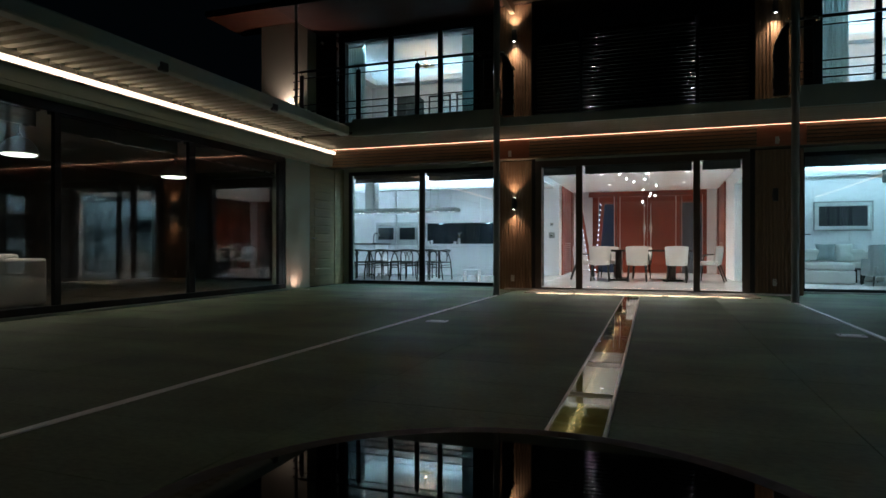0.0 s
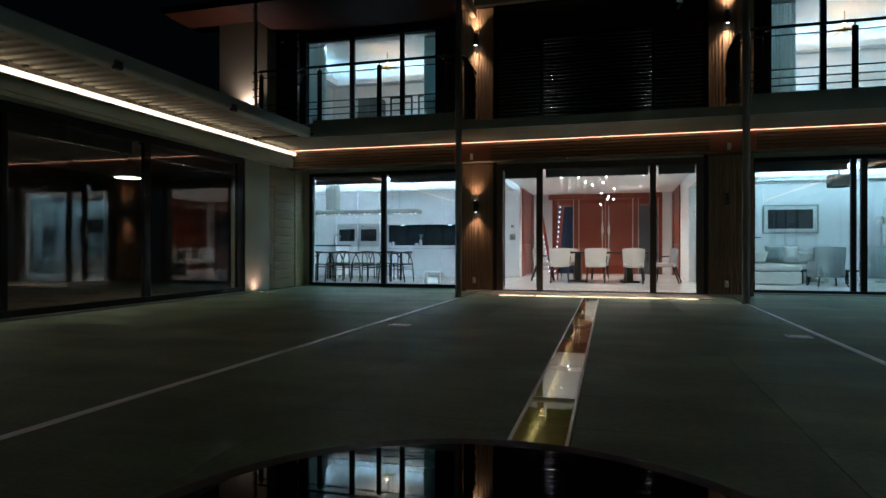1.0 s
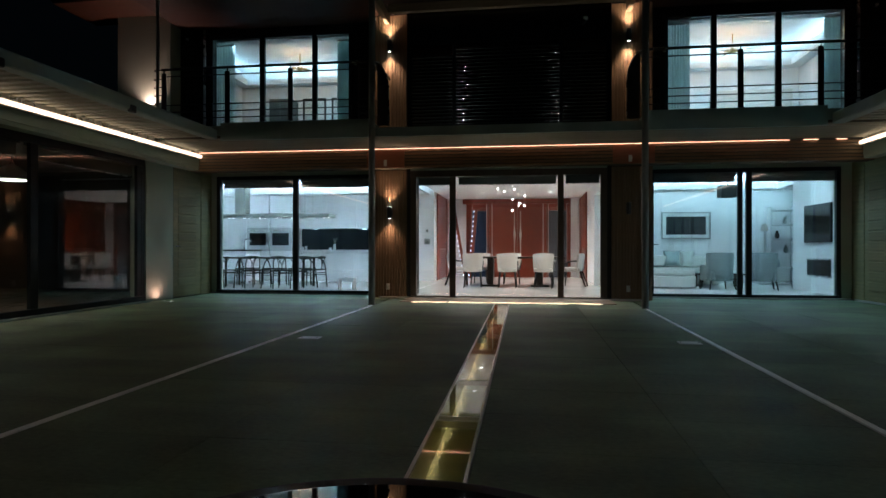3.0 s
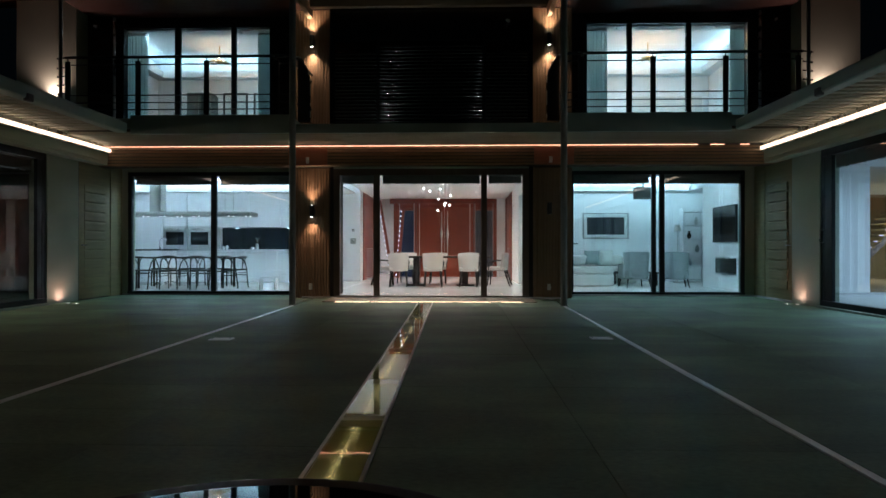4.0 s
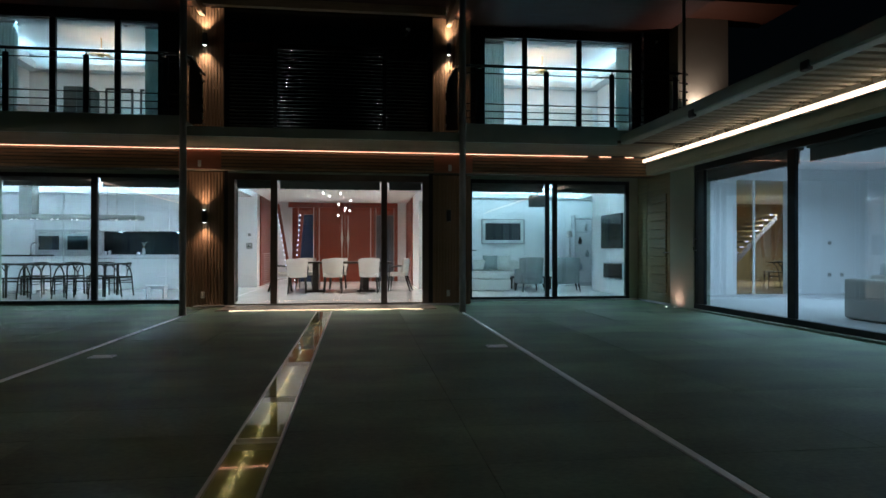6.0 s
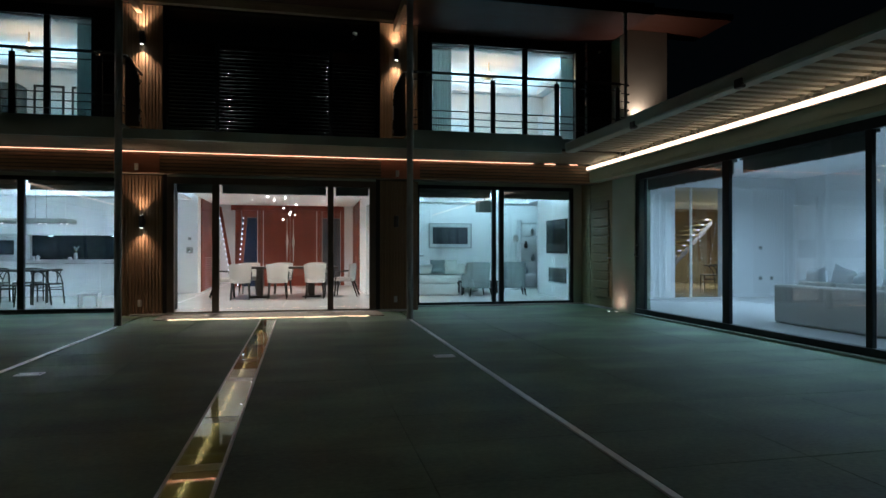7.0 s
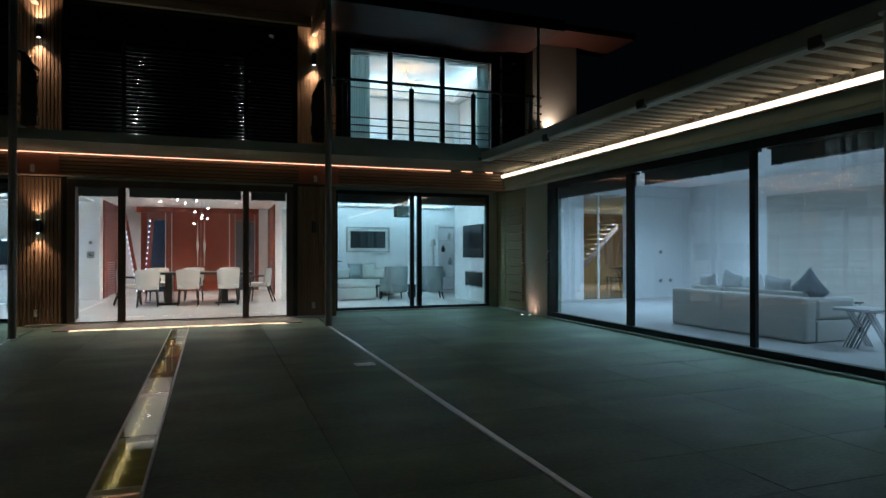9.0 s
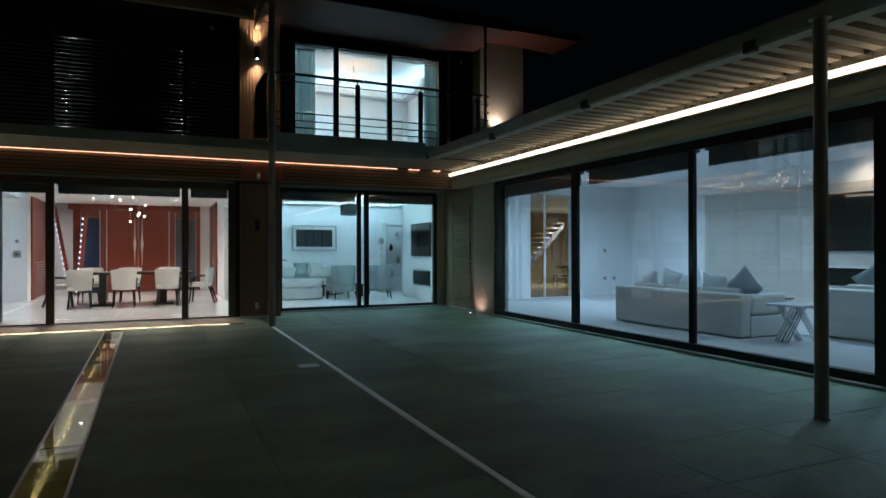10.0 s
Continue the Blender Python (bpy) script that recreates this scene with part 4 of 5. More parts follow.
for key, weight, tone in (("curtain", 0.8, (0.84, 0.92, 0.92, 1)), ("blind", 0.4, (0.26, 0.29, 0.27, 1))):
    cm = M[key].node_tree
    tr = cm.nodes.new("ShaderNodeBsdfTranslucent")
    tr.inputs["Color"].default_value = tone
    mx = cm.nodes.new("ShaderNodeMixShader")
    mx.inputs["Fac"].default_value = weight
    cm.links.new(cm.nodes["Principled BSDF"].outputs[0], mx.inputs[1])
    cm.links.new(tr.outputs[0], mx.inputs[2])
    cm.links.new(mx.outputs[0], cm.nodes["Material Output"].inputs["Surface"])


# ---- roller blinds ----
def blind(along, plane, a0, a1, z, drop, inward, label="grey roller blind rolled up at the window head"):
    mid = (a0 + a1) / 2
    root = thing("roller_blind", (mid, plane + inward * (0.135 if along == "x" else 0.165), z) if along == "x" else (plane + inward * 0.165, mid, z), label, "blind")
    h = (a1 - a0) / 2

    def bar(nm, u, d0, d1, z0, z1, m, lab=""):
        bm = B(-u, u, d0, d1, z0, z1, bevel=0.006) if along == "x" else B(d0, d1, -u, u, z0, z1, bevel=0.006)
        return part(nm, bm, m, root, lab)
    bar("cassette", h, -0.05, 0.05, -0.10, 0.0, "blind")
    bar("fabric", h - 0.02, -0.003, 0.003, -drop, -0.10, "blind")
    bar("bottom_bar", h - 0.02, -0.012, 0.012, -drop - 0.02, -drop, "steel", "pale metal bottom bar")


blind("x", FRONT, -6.88, -5.24, 2.50, 0.19, 1)
blind("x", FRONT, -5.08, -3.42, 2.50, 0.19, 1)
blind("x", FRONT, 2.21, 3.84, 2.50, 0.19, 1)
blind("x", FRONT, 4.10, 5.68, 2.50, 0.19, 1)
blind("x", BAY, -2.38, -1.72, 2.47, 0.23, 1)
blind("x", BAY, -1.58, 0.35, 2.47, 0.23, 1)
blind("x", BAY, 0.49, 1.16, 2.47, 0.23, 1)
for a, b in ((7.86, 10.24), (5.56, 7.70), (3.40, 5.40), (1.16, 3.22)):
    blind("y", EAST, a, b, 2.54, 0.27, 1)
    blind("y", WEST, a, b, 2.54, 0.28, -1)


# ---- kitchen ----
def cabinet(x0, x1, y0, y1, z0, z1, label, doors, handles=True, drawer=False):
    root = thing("kitchen_cabinet", ((x0 + x1) / 2, y0, z0), label, "cabinet")
    w = (x1 - x0) / 2
    part("carcass", B(-w, w, 0.022, y1 - y0, 0.0, z1 - z0), "white_lacquer", root)
    for k in range(doors):
        a = -w + 2 * w * k / doors
        d = part("door", B(a + 0.003, a + 2 * w / doors - 0.003, 0.0, 0.020, 0.09 if z0 < 0.2 else 0.004, z1 - z0 - 0.004, bevel=0.002), "white_lacquer", root)
        if handles:
            part("handle", B(a + 0.05, a + 2 * w / doors - 0.05, -0.018, -0.006, z1 - z0 - 0.06, z1 - z0 - 0.045), "steel", d)
    return root


for k in range(3):
    cabinet(-6.98 + k * 0.9, -6.08 + k * 0.9 - 0.004, 17.25, 17.88, 0.03, 0.90, "white handled base cabinet under the worktop", 1)
root = thing("worktop", (-5.63, 17.22, 0.90), "white stone worktop along the back wall", "worktop")
part("slab", B(-1.37, 1.37, 0.0, 0.66, 0.0, 0.04, bevel=0.004), "white_lacquer", root)
root = thing("splashback", (-5.62, 17.86, 0.945), "dark glass splashback band", "splashback")
part("panel", B(-1.35, 1.35, 0.0, 0.018, 0.0, 0.62), "splash", root)
for x in (-0.9, 0.6):
    part("under_light", B(x - 0.05, x + 0.05, -0.05, -0.01, 0.60, 0.612), "led_cool", root, "small bright under-cabinet light")
for k in range(3):
    cabinet(-6.98 + k * 0.9, -6.08 + k * 0.9 - 0.004, 17.55, 17.88, 1.57, 2.547, "white wall cabinet over the splashback", 1, False)
for k in range(2):
    x0 = -8.42 + k * 0.70
    root = thing("oven_unit", (x0 + 0.34, 17.25, 0.03), "tall white unit with a built-in steel oven", "oven")
    part("carcass", B(-0.34, 0.34, 0.022, 0.63, 0.0, 2.515), "white_lacquer", root)
    part("lower_door", B(-0.335, 0.335, 0.0, 0.02, 0.09, 0.86, bevel=0.002), "white_lacquer", root)
    part("upper_door", B(-0.335, 0.335, 0.0, 0.02, 1.58, 2.51, bevel=0.002), "white_lacquer", root)
    o = part("oven", B(-0.335, 0.335, -0.01, 0.02, 0.88, 1.56, bevel=0.003), "oven_steel", root, "brushed steel oven front")
    part("oven_window", B(-0.25, 0.25, -0.016, -0.0105, 1.04, 1.40), "splash", o, "dark oven window")
    part("oven_handle", cyl(bmesh.new(), (-0.27, -0.045, 1.48), (0.27, -0.045, 1.48), 0.012), "steel", o)
cabinet(-10.2, -8.43, 17.25, 17.88, 0.03, 2.547, "tall white larder cabinet", 3)
island = thing("kitchen_island", (-8.75, 16.0, 0.03), "white kitchen island with a dark hob", "island")
part("body", B(-1.10, 1.10, -0.42, 0.42, 0.08, 0.88, bevel=0.004), "white_lacquer", island)
part("plinth", B(-1.04, 1.04, -0.36, 0.36, 0.0, 0.08), "steel", island)
part("top", B(-1.15, 1.15, -0.47, 0.47, 0.88, 0.92, bevel=0.004), "worktop", island, "dark stone top")
part("hob", B(-0.85, -0.05, -0.26, 0.26, 0.921, 0.928), "splash", island, "black glass hob")
hood = thing("extractor_hood", (-6.95, 15.8, 1.785), "long flat grey island extractor hung from the ceiling with spotlights", "extractor hood")
part("canopy", B(-1.62, 1.62, -0.30, 0.30, 0.0, 0.115, bevel=0.035), "post", hood)
part("duct", B(-1.04, -0.76, -0.15, 0.15, 0.116, 1.12), "post", hood, "square grey duct")
for x in (0.85, 1.07):
    part("rod", cyl(bmesh.new(), (x, 0, 0.113), (x, 0, 1.12), 0.007, n=8), "steel", hood)
for k in range(7):
    x = -1.14 + k * 0.44
    for d in (-0.05, 0.07):
        part("spot", cyl(bmesh.new(), (x + d, -0.18, -0.006), (x + d, -0.18, 0.0), 0.025, n=12), "hood_bulb", hood)
table = thing("dining_table", (-6.45, 14.75, 0.03), "long dark kitchen table", "table")
part("tabletop", B(-1.25, 0.95, -0.45, 0.45, 0.70, 0.735, bevel=0.006), "black_wood", table)
for x in (-1.15, 0.85):
    for y in (-0.36, 0.36):
        part("leg", cyl(bmesh.new(), (x, y, 0.0), (x, y, 0.70), 0.022, 0.03, n=12), "black_wood", table)


def wishbone_chair(at, turn, first=[]):
    if first:
        return copy_thing(first[0], pose(*at, 0, 0, turn))
    root = thing("wishbone_chair", at, "black wishbone chair with a curved back rail and woven seat", "chair", "chairs round the kitchen table", turn)
    part("seat", B(-0.24, 0.24, -0.20, 0.21, 0.415, 0.445, bevel=0.012), "black_wood", root, "dark woven cord seat")
    for s in (-1, 1):
        part("front_leg", cyl(bmesh.new(), (s * 0.235, 0.20, 0), (s * 0.235, 0.195, 0.44), 0.013, 0.019, n=10), "black_wood", root)
        part("back_leg", tube(bmesh.new(), [(s * 0.21, -0.23, 0), (s * 0.215, -0.20, 0.25), (s * 0.22, -0.18, 0.44), (s * 0.245, -0.12, 0.60), (s * 0.265, -0.02, 0.70)], 0.016), "black_wood", root)
        part("side_rail", cyl(bmesh.new(), (s * 0.235, 0.19, 0.30), (s * 0.218, -0.19, 0.30), 0.010, n=8), "black_wood", root)
    part("arm_rail", tube(bmesh.new(), [(-0.275, 0.08, 0.695), (-0.27, -0.06, 0.705), (-0.20, -0.19, 0.725), (-0.08, -0.245, 0.74), (0.08, -0.245, 0.74), (0.20, -0.19, 0.725), (0.27, -0.06, 0.705), (0.275, 0.08, 0.695)], 0.016), "black_wood", root)
    part("wishbone", tube(bmesh.new(), [(-0.10, -0.243, 0.735), (-0.05, -0.235, 0.66), (0.0, -0.215, 0.56), (0.0, -0.20, 0.44)], 0.011), "black_wood", root)
    part("wishbone", tube(bmesh.new(), [(0.10, -0.243, 0.735), (0.05, -0.235, 0.66), (0.008, -0.215, 0.56)], 0.011), "black_wood", root)
    part("back_rail", cyl(bmesh.new(), (-0.21, -0.19, 0.36), (0.21, -0.19, 0.36), 0.010, n=8), "black_wood", root)
    part("front_rail", cyl(bmesh.new(), (-0.23, 0.195, 0.36), (0.23, 0.195, 0.36), 0.010, n=8), "black_wood", root)
    first.append(root)
    return root


for x, dx in ((-7.38, 3), (-6.66, -4), (-5.97, 2)):
    wishbone_chair((x, 14.15, 0.03), dx)
    wishbone_chair((x - 0.10, 15.40, 0.03), 180 + dx)
wishbone_chair((-5.42, 14.65, 0.03), 76)
bench = thing("step_stool", (-4.34, 13.80, 0.03), "low white bench with splayed legs", "stool")
part("top", B(-0.20, 0.20, -0.13, 0.13, 0.25, 0.285, bevel=0.012), "white_lacquer", bench)
for x in (-0.17, 0.17):
    part("leg", B(x - 0.02, x + 0.02, -0.11, 0.11, 0.0, 0.25, bevel=0.006), "white_lacquer", bench)

tap = thing("kitchen_tap", (-7.90, 16.0, 0.951), "arched chrome kitchen tap on the island", "tap")
part("base", cyl(bmesh.new(), (0, 0, 0), (0, 0, 0.05), 0.025, n=16), "chrome", tap)
part("spout", tube(bmesh.new(), [(0, 0, 0.05), (0, 0, 0.22), (0.03, 0, 0.27), (0.10, 0, 0.29), (0.17, 0, 0.26), (0.19, 0, 0.21)], 0.013), "chrome", tap)
for x, r, h in ((-6.78, 0.035, 0.09), (-6.68, 0.032, 0.11), (-5.95, 0.045, 0.07)):
    cup = thing("mug", (x, 17.45, 0.941), "small white mug on the worktop", "mug", "mugs on the worktop")
    part("body", turned(bmesh.new(), [(r * 0.8, 0.0), (r, 0.01), (r, h), (r * 0.9, h), (r * 0.86, 0.02)], n=18), "white_lacquer", cup)
    part("ear", tube(bmesh.new(), [(r, 0, h * 0.8), (r + 0.025, 0, h * 0.7), (r + 0.025, 0, h * 0.35), (r, 0, h * 0.25)], 0.005), "white_lacquer", cup)
vase = thing("flower_vase", (-5.85, 17.55, 0.941), "small glass vase with a few pale flowers", "vase")
part("body", turned(bmesh.new(), [(0.03, 0.0), (0.05, 0.05), (0.035, 0.14), (0.04, 0.17), (0.034, 0.17), (0.03, 0.13)], n=18), "picture_frame", vase)
rng = random.Random(21)
for k in range(7):
    a, q = rng.uniform(0, math.tau), rng.uniform(0.02, 0.09)
    tip = (q * math.cos(a), q * math.sin(a) * 0.6, rng.uniform(0.24, 0.34))
    stalk = part("stalk", tube(bmesh.new(), [(0, 0, 0.15), (tip[0] * 0.4, tip[1] * 0.4, 0.22), tip], 0.003, 5), "door_wood", vase)
    bm = bmesh.new()
    bmesh.ops.create_icosphere(bm, subdivisions=1, radius=0.018, matrix=Matrix.Translation(tip))
    part("blossom", bm, "linen_blue", stalk)

# ---- dining room ----
dt = thing("dining_table", (-0.55, 15.95, 0.03), "long dark walnut dining table on heavy legs", "table")
part("tabletop", B(-1.25, 1.25, -0.52, 0.52, 0.70, 0.75, bevel=0.008), "walnut", dt)
for x in (-0.62, 0.62):
    part("pedestal", B(x - 0.075, x + 0.075, -0.28, 0.28, 0.04, 0.70, bevel=0.02), "walnut", dt)
    part("foot", B(x - 0.22, x + 0.22, -0.36, 0.36, 0.0, 0.04, bevel=0.008), "walnut", dt)


def bent_back(bm, w, t, z0, z1, y0, lean, curve):
    """A padded chair back, curved across its width and leaning."""
    n, h = 8, 6
    g = {}
    for side in (0, 1):
        for i in range(n + 1):
            for j in range(h + 1):
                u, v = -1 + 2 * i / n, j / h
                x = u * w * (0.90 + 0.10 * v)
                y = y0 - lean * v + curve * u * u - (t if side else 0) * (1 - 0.35 * abs(u) ** 6) * (1 - 0.4 * (2 * v - 1) ** 8)
                g[side, i, j] = bm.verts.new((x, y, z0 + (z1 - z0) * v - 0.02 * abs(u) ** 4 * v))
    for i in range(n):
        for j in range(h):
            bm.faces.new([g[0, a, b] for a, b in ((i, j), (i + 1, j), (i + 1, j + 1), (i, j + 1))]).smooth = True
            bm.faces.new([g[1, a, b] for a, b in ((i, j), (i, j + 1), (i + 1, j + 1), (i + 1, j))]).smooth = True
    for i in range(n):
        for j in (0, h):
            bm.faces.new((g[0, i, j], g[1, i, j], g[1, i + 1, j], g[0, i + 1, j]))
    for j in range(h):
        for i in (0, n):
            bm.faces.new((g[0, i, j], g[0, i, j + 1], g[1, i, j + 1], g[1, i, j]))
    return bm


def dining_chair(at, turn, first=[]):
    if first:
        return copy_thing(first[0], pose(*at, 0, 0, turn))
    root = thing("dining_chair", at, "off-white upholstered dining chair with dark splayed wooden legs", "chair", "chairs round the dining table", turn)
    part("seat", B(-0.225, 0.225, -0.22, 0.25, 0.38, 0.48, bevel=0.03), "leather_white", root)
    part("backrest", bent_back(bmesh.new(), 0.255, 0.07, 0.38, 0.83, -0.17, 0.06, 0.09), "leather_white", root)
    for s in (-1, 1):
        part("front_leg", cyl(bmesh.new(), (s * 0.215, 0.235, 0), (s * 0.19, 0.20, 0.38), 0.012, 0.022, n=10), "black_wood", root)
        part("back_leg", cyl(bmesh.new(), (s * 0.21, -0.33, 0), (s * 0.18, -0.19, 0.40), 0.012, 0.022, n=10), "black_wood", root)
        part("arm", tube(bmesh.new(), [(s * 0.22, 0.20, 0.40), (s * 0.25, 0.19, 0.58), (s * 0.255, 0.08, 0.63), (s * 0.245, -0.12, 0.64)], 0.016), "black_wood", root, "dark wooden armrest")
    first.append(root)
    return root


for x, a in ((-1.57, 4), (-0.72, 0), (0.15, -3)):
    dining_chair((x, 15.25, 0.03), a)
    dining_chair((x + 0.06, 16.75, 0.03), 180 - a)
dining_chair((-2.02, 15.95, 0.03), -80)
dining_chair((0.90, 15.85, 0.03), 78)
light = thing("globe_chandelier", (-0.70, 15.4, 2.66), "hanging cluster of small glowing glass globes", "chandelier")
part("ceiling_plate", B(-0.42, 0.42, -0.10, 0.10, -0.03, 0.0, bevel=0.01), "chrome", light)
for k, (x, z) in enumerate(((-0.42, -0.10), (-0.27, -0.19), (-0.10, -0.28), (0.14, -0.20), (0.22, -0.08), (0.11, -0.48), (0.27, -0.55), (0.40, -0.38), (0.38, -0.63), (0.09, -0.74), (0.25, -0.62))):
    y = -0.18 + 0.36 * ((k * 7) % 11) / 10
    part("wire", cyl(bmesh.new(), (x * 0.9, y * 0.4, -0.03), (x, y, z + 0.04), 0.0022, n=5), "chrome", light)
    bm = bmesh.new()
    bmesh.ops.create_icosphere(bm, subdivisions=2, radius=0.019, matrix=Matrix.Translation((x, y, z)))
    part("globe", bm, "globe", light)

for lx in (-1.6, 0.4):
    for ly in (13.2, 16.0, 18.6):
        root = thing("downlight", (lx, ly, 2.66), "small recessed ceiling downlight", "downlight", "dining downlights")
        part("ring", cyl(bmesh.new(), (0, 0, -0.006), (0, 0, 0.0), 0.055, n=20), "steel", root)
        part("lens", cyl(bmesh.new(), (0, 0, -0.009), (0, 0, -0.0065), 0.038, n=20), "globe", root)
# red panelled end of the dining room
entry = thing("entrance_wall", (-0.60, 20.92, 0.03), "mahogany panelled double doors with tall sculpted pulls", "door")
for x0, x1, nm in ((-0.84, -0.006, "door_leaf"), (0.0, 0.84, "door_leaf")):
    leaf = part(nm, B(x0, x1, 0.0, 0.06, 0.0, 2.45, bevel=0.004), "red_wood", entry)
    s = -1 if x0 < -0.1 else 1
    xx = s * 0.10
    part("pull", turned(bmesh.new(), [(0.010, 0.0), (0.013, 0.2), (0.018, 0.42), (0.042, 0.58), (0.046, 0.66), (0.022, 0.80), (0.012, 1.0), (0.009, 1.40)], (xx, -0.07, 0.80), 16), "picture_frame", leaf, "tall spindle-shaped silver pull")
for x0, x1 in ((-1.02, -0.86), (0.86, 1.02)):
    part("side_panel", B(x0, x1, 0.0, 0.06, 0.0, 2.45, bevel=0.004), "red_wood", entry)
part("transom", B(-1.85, 1.75, 0.0, 0.06, 2.455, 2.625, bevel=0.004), "red_wood", entry)
part("sidelight", B(1.03, 1.62, 0.02, 0.04, 0.0, 2.22), "grey_glass", entry, "pale grey glass sidelight")
part("mid_rail", B(1.03, 1.62, 0.0, 0.06, 2.225, 2.45, bevel=0.004), "red_wood", entry)
part("end_panel", B(1.63, 1.75, 0.0, 0.06, 0.0, 2.45, bevel=0.004), "red_wood", entry)
for x in (-0.96, 0.98):
    part("inlay", B(x - 0.008, x + 0.012, -0.006, -0.001, 0.0, 2.50), "bronze", entry, "thin bronze inlay line")
part("inlay", B(-1.70, 1.72, -0.006, -0.001, 2.502, 2.516), "bronze", entry, "thin bronze inlay line")
part("sidelight", B(-1.52, -1.04, 0.02, 0.04, 0.0, 2.22), "blue_glass", entry, "dark blue glass sidelight")
part("mid_rail", B(-1.52, -1.04, 0.0, 0.06, 2.225, 2.45, bevel=0.004), "red_wood", entry)
part("end_panel", B(-1.72, -1.53, 0.0, 0.06, 0.0, 2.45, bevel=0.004), "red_wood", entry)
stair = thing("staircase", (-2.38, 20.0, 0.03), "dark stair string with a row of small cool step lights", "staircase")
for (xa, za), (xb, zb), n in (((-0.33, 2.50), (0.09, 0.0), 16), ((0.43, 2.20), (0.25, 0.0), 14)):
    bm = bmesh.new()
    vs = [bm.verts.new((x + d, y, z)) for y in (-0.02, 0.02) for x, z, d in ((xa, za, 0), (xa, za, 0.09), (xb, zb, 0.09), (xb, zb, 0))]
    bm.faces.new(vs[:4]), bm.faces.new(vs[:3:-1])
    for i in range(4):
        bm.faces.new((vs[i], vs[4 + i], vs[4 + (i + 1) % 4], vs[(i + 1) % 4]))
    part("string", bm, "red_wood", stair)
    for k in range(n):
        t = (k + 0.5) / n
        x, z = xa + (xb - xa) * t, za + (zb - za) * t
        part("step_light", B(x - 0.030, x - 0.004, -0.03, 0.01, z, z + 0.045), "step_led", stair)
for s, x in ((-1, -2.945), (1, 1.455)):
    root = thing("louvred_door", (x, 19.6, 0.03), "mahogany louvred cupboard door", "door")
    part("stile", B(0, -s * 0.03, -1.26, -0.75, 0, 2.60), "red_wood", root)
    part("stile", B(0, -s * 0.03, 0.75, 1.26, 0, 2.60), "red_wood", root)
    part("panel", B(0, -s * 0.015, -0.75, 0.75, 0.95, 2.60), "red_wood", root)
    for k in range(14):
        part("slat", B(0, -s * 0.02, -0.75, 0.75, 0.05 + k * 0.064, 0.09 + k * 0.064), "red_wood", root)
for y, z, w in ((0, 1.46, 0.04), (0, 1.10, 0.085)):
    root = thing("switch_plate", (-3.16, 17.899, z), "small grey wall switch plate", "switch")
    part("plate", B(-w, w, -0.010, 0.0, 0, 2 * w, bevel=0.002), "post", root)
    part("rocker", B(-w * 0.5, w * 0.5, -0.014, -0.0105, w * 0.5, w * 1.5), "steel", root)


# ---- lounge ----
def soft(bm, x0, x1, y0, y1, z0, z1, r=0.05):
    return box(bm, x0, x1, y0, y1, z0, z1, bevel=r)


def sofa(at, turn, length, label, fabric="linen", seats=3, depth=0.92, high=0.74, group="", arm=0.58):
    root = thing("sofa", at, label, "sofa", group, turn)
    h = length / 2
    part("base", soft(bmesh.new(), -h, h, -depth / 2 + 0.203, depth / 2, 0.015, 0.30, 0.02), fabric, root)
    part("back", soft(bmesh.new(), -h, h, -depth / 2, -depth / 2 + 0.20, 0.015, high, 0.04), fabric, root)
    for s in (-1, 1):
        part("arm", soft(bmesh.new(), s * h, s * (h - 0.20), -depth / 2 + 0.203, depth / 2, 0.303, arm, 0.05), fabric, root)
    w = (length - 0.42) / seats
    for k in range(seats):
        a = -h + 0.21 + k * w
        part("seat_cushion", soft(bmesh.new(), a + 0.005, a + w - 0.005, -depth / 2 + 0.21, depth / 2 + 0.02, 0.305, 0.45, 0.04), fabric, root)
        part("back_cushion", soft(bmesh.new(), a + 0.01, a + w - 0.01, -depth / 2 + 0.205, -depth / 2 + 0.36, 0.46, high + 0.06, 0.06), fabric, root)
    for sx in (-1, 1):
        for sy in (-1, 1):
            part("foot", cyl(bmesh.new(), (sx * (h - 0.1), sy * 0.36, 0), (sx * (h - 0.1), sy * 0.36, 0.06), 0.025, n=10), "black_wood", root)
    return root


def cushion(at, size, material, label, tilt=(65, 0, 0)):
    """A square scatter cushion, plump in the middle, with pinched corners."""
    bm = bmesh.new()
    n = 10
    g = {}
    for s in (-1, 1):
        for i in range(n + 1):
            for j in range(n + 1):
                u, v = -1 + 2 * i / n, -1 + 2 * j / n
                k = 1 - 0.10 * (1 - u * u) * abs(v) - 0.10 * (1 - v * v) * abs(u)
                g[s, i, j] = bm.verts.new((u * size / 2 * k, v * size / 2 * k, s * 0.32 * size * ((1 - u ** 4) * (1 - v ** 4)) ** 0.6 * 0.6))
    for s in (-1, 1):
        for i in range(n):
            for j in range(n):
                bm.faces.new([g[s, a, b] for a, b in ((i, j), (i + 1, j), (i + 1, j + 1), (i, j + 1))]).smooth = True
    bmesh.ops.remove_doubles(bm, verts=bm.verts, dist=1e-5)
    bmesh.ops.rotate(bm, verts=bm.verts, matrix=Euler([radians(a) for a in tilt]).to_matrix())
    bmesh.ops.translate(bm, verts=bm.verts, vec=Vector(at))
    return tagged(part("cushion", bm, material), label, "cushion", "scatter cushions")


sofa((3.35, 17.25, 0.03), 180, 2.6, "cream linen sofa against the lounge wall", high=0.70)
sofa((3.05, 16.05, 0.03), -90, 1.3, "cream linen chaise at the side of the lounge", seats=2, high=0.62, depth=1.35, arm=0.47)
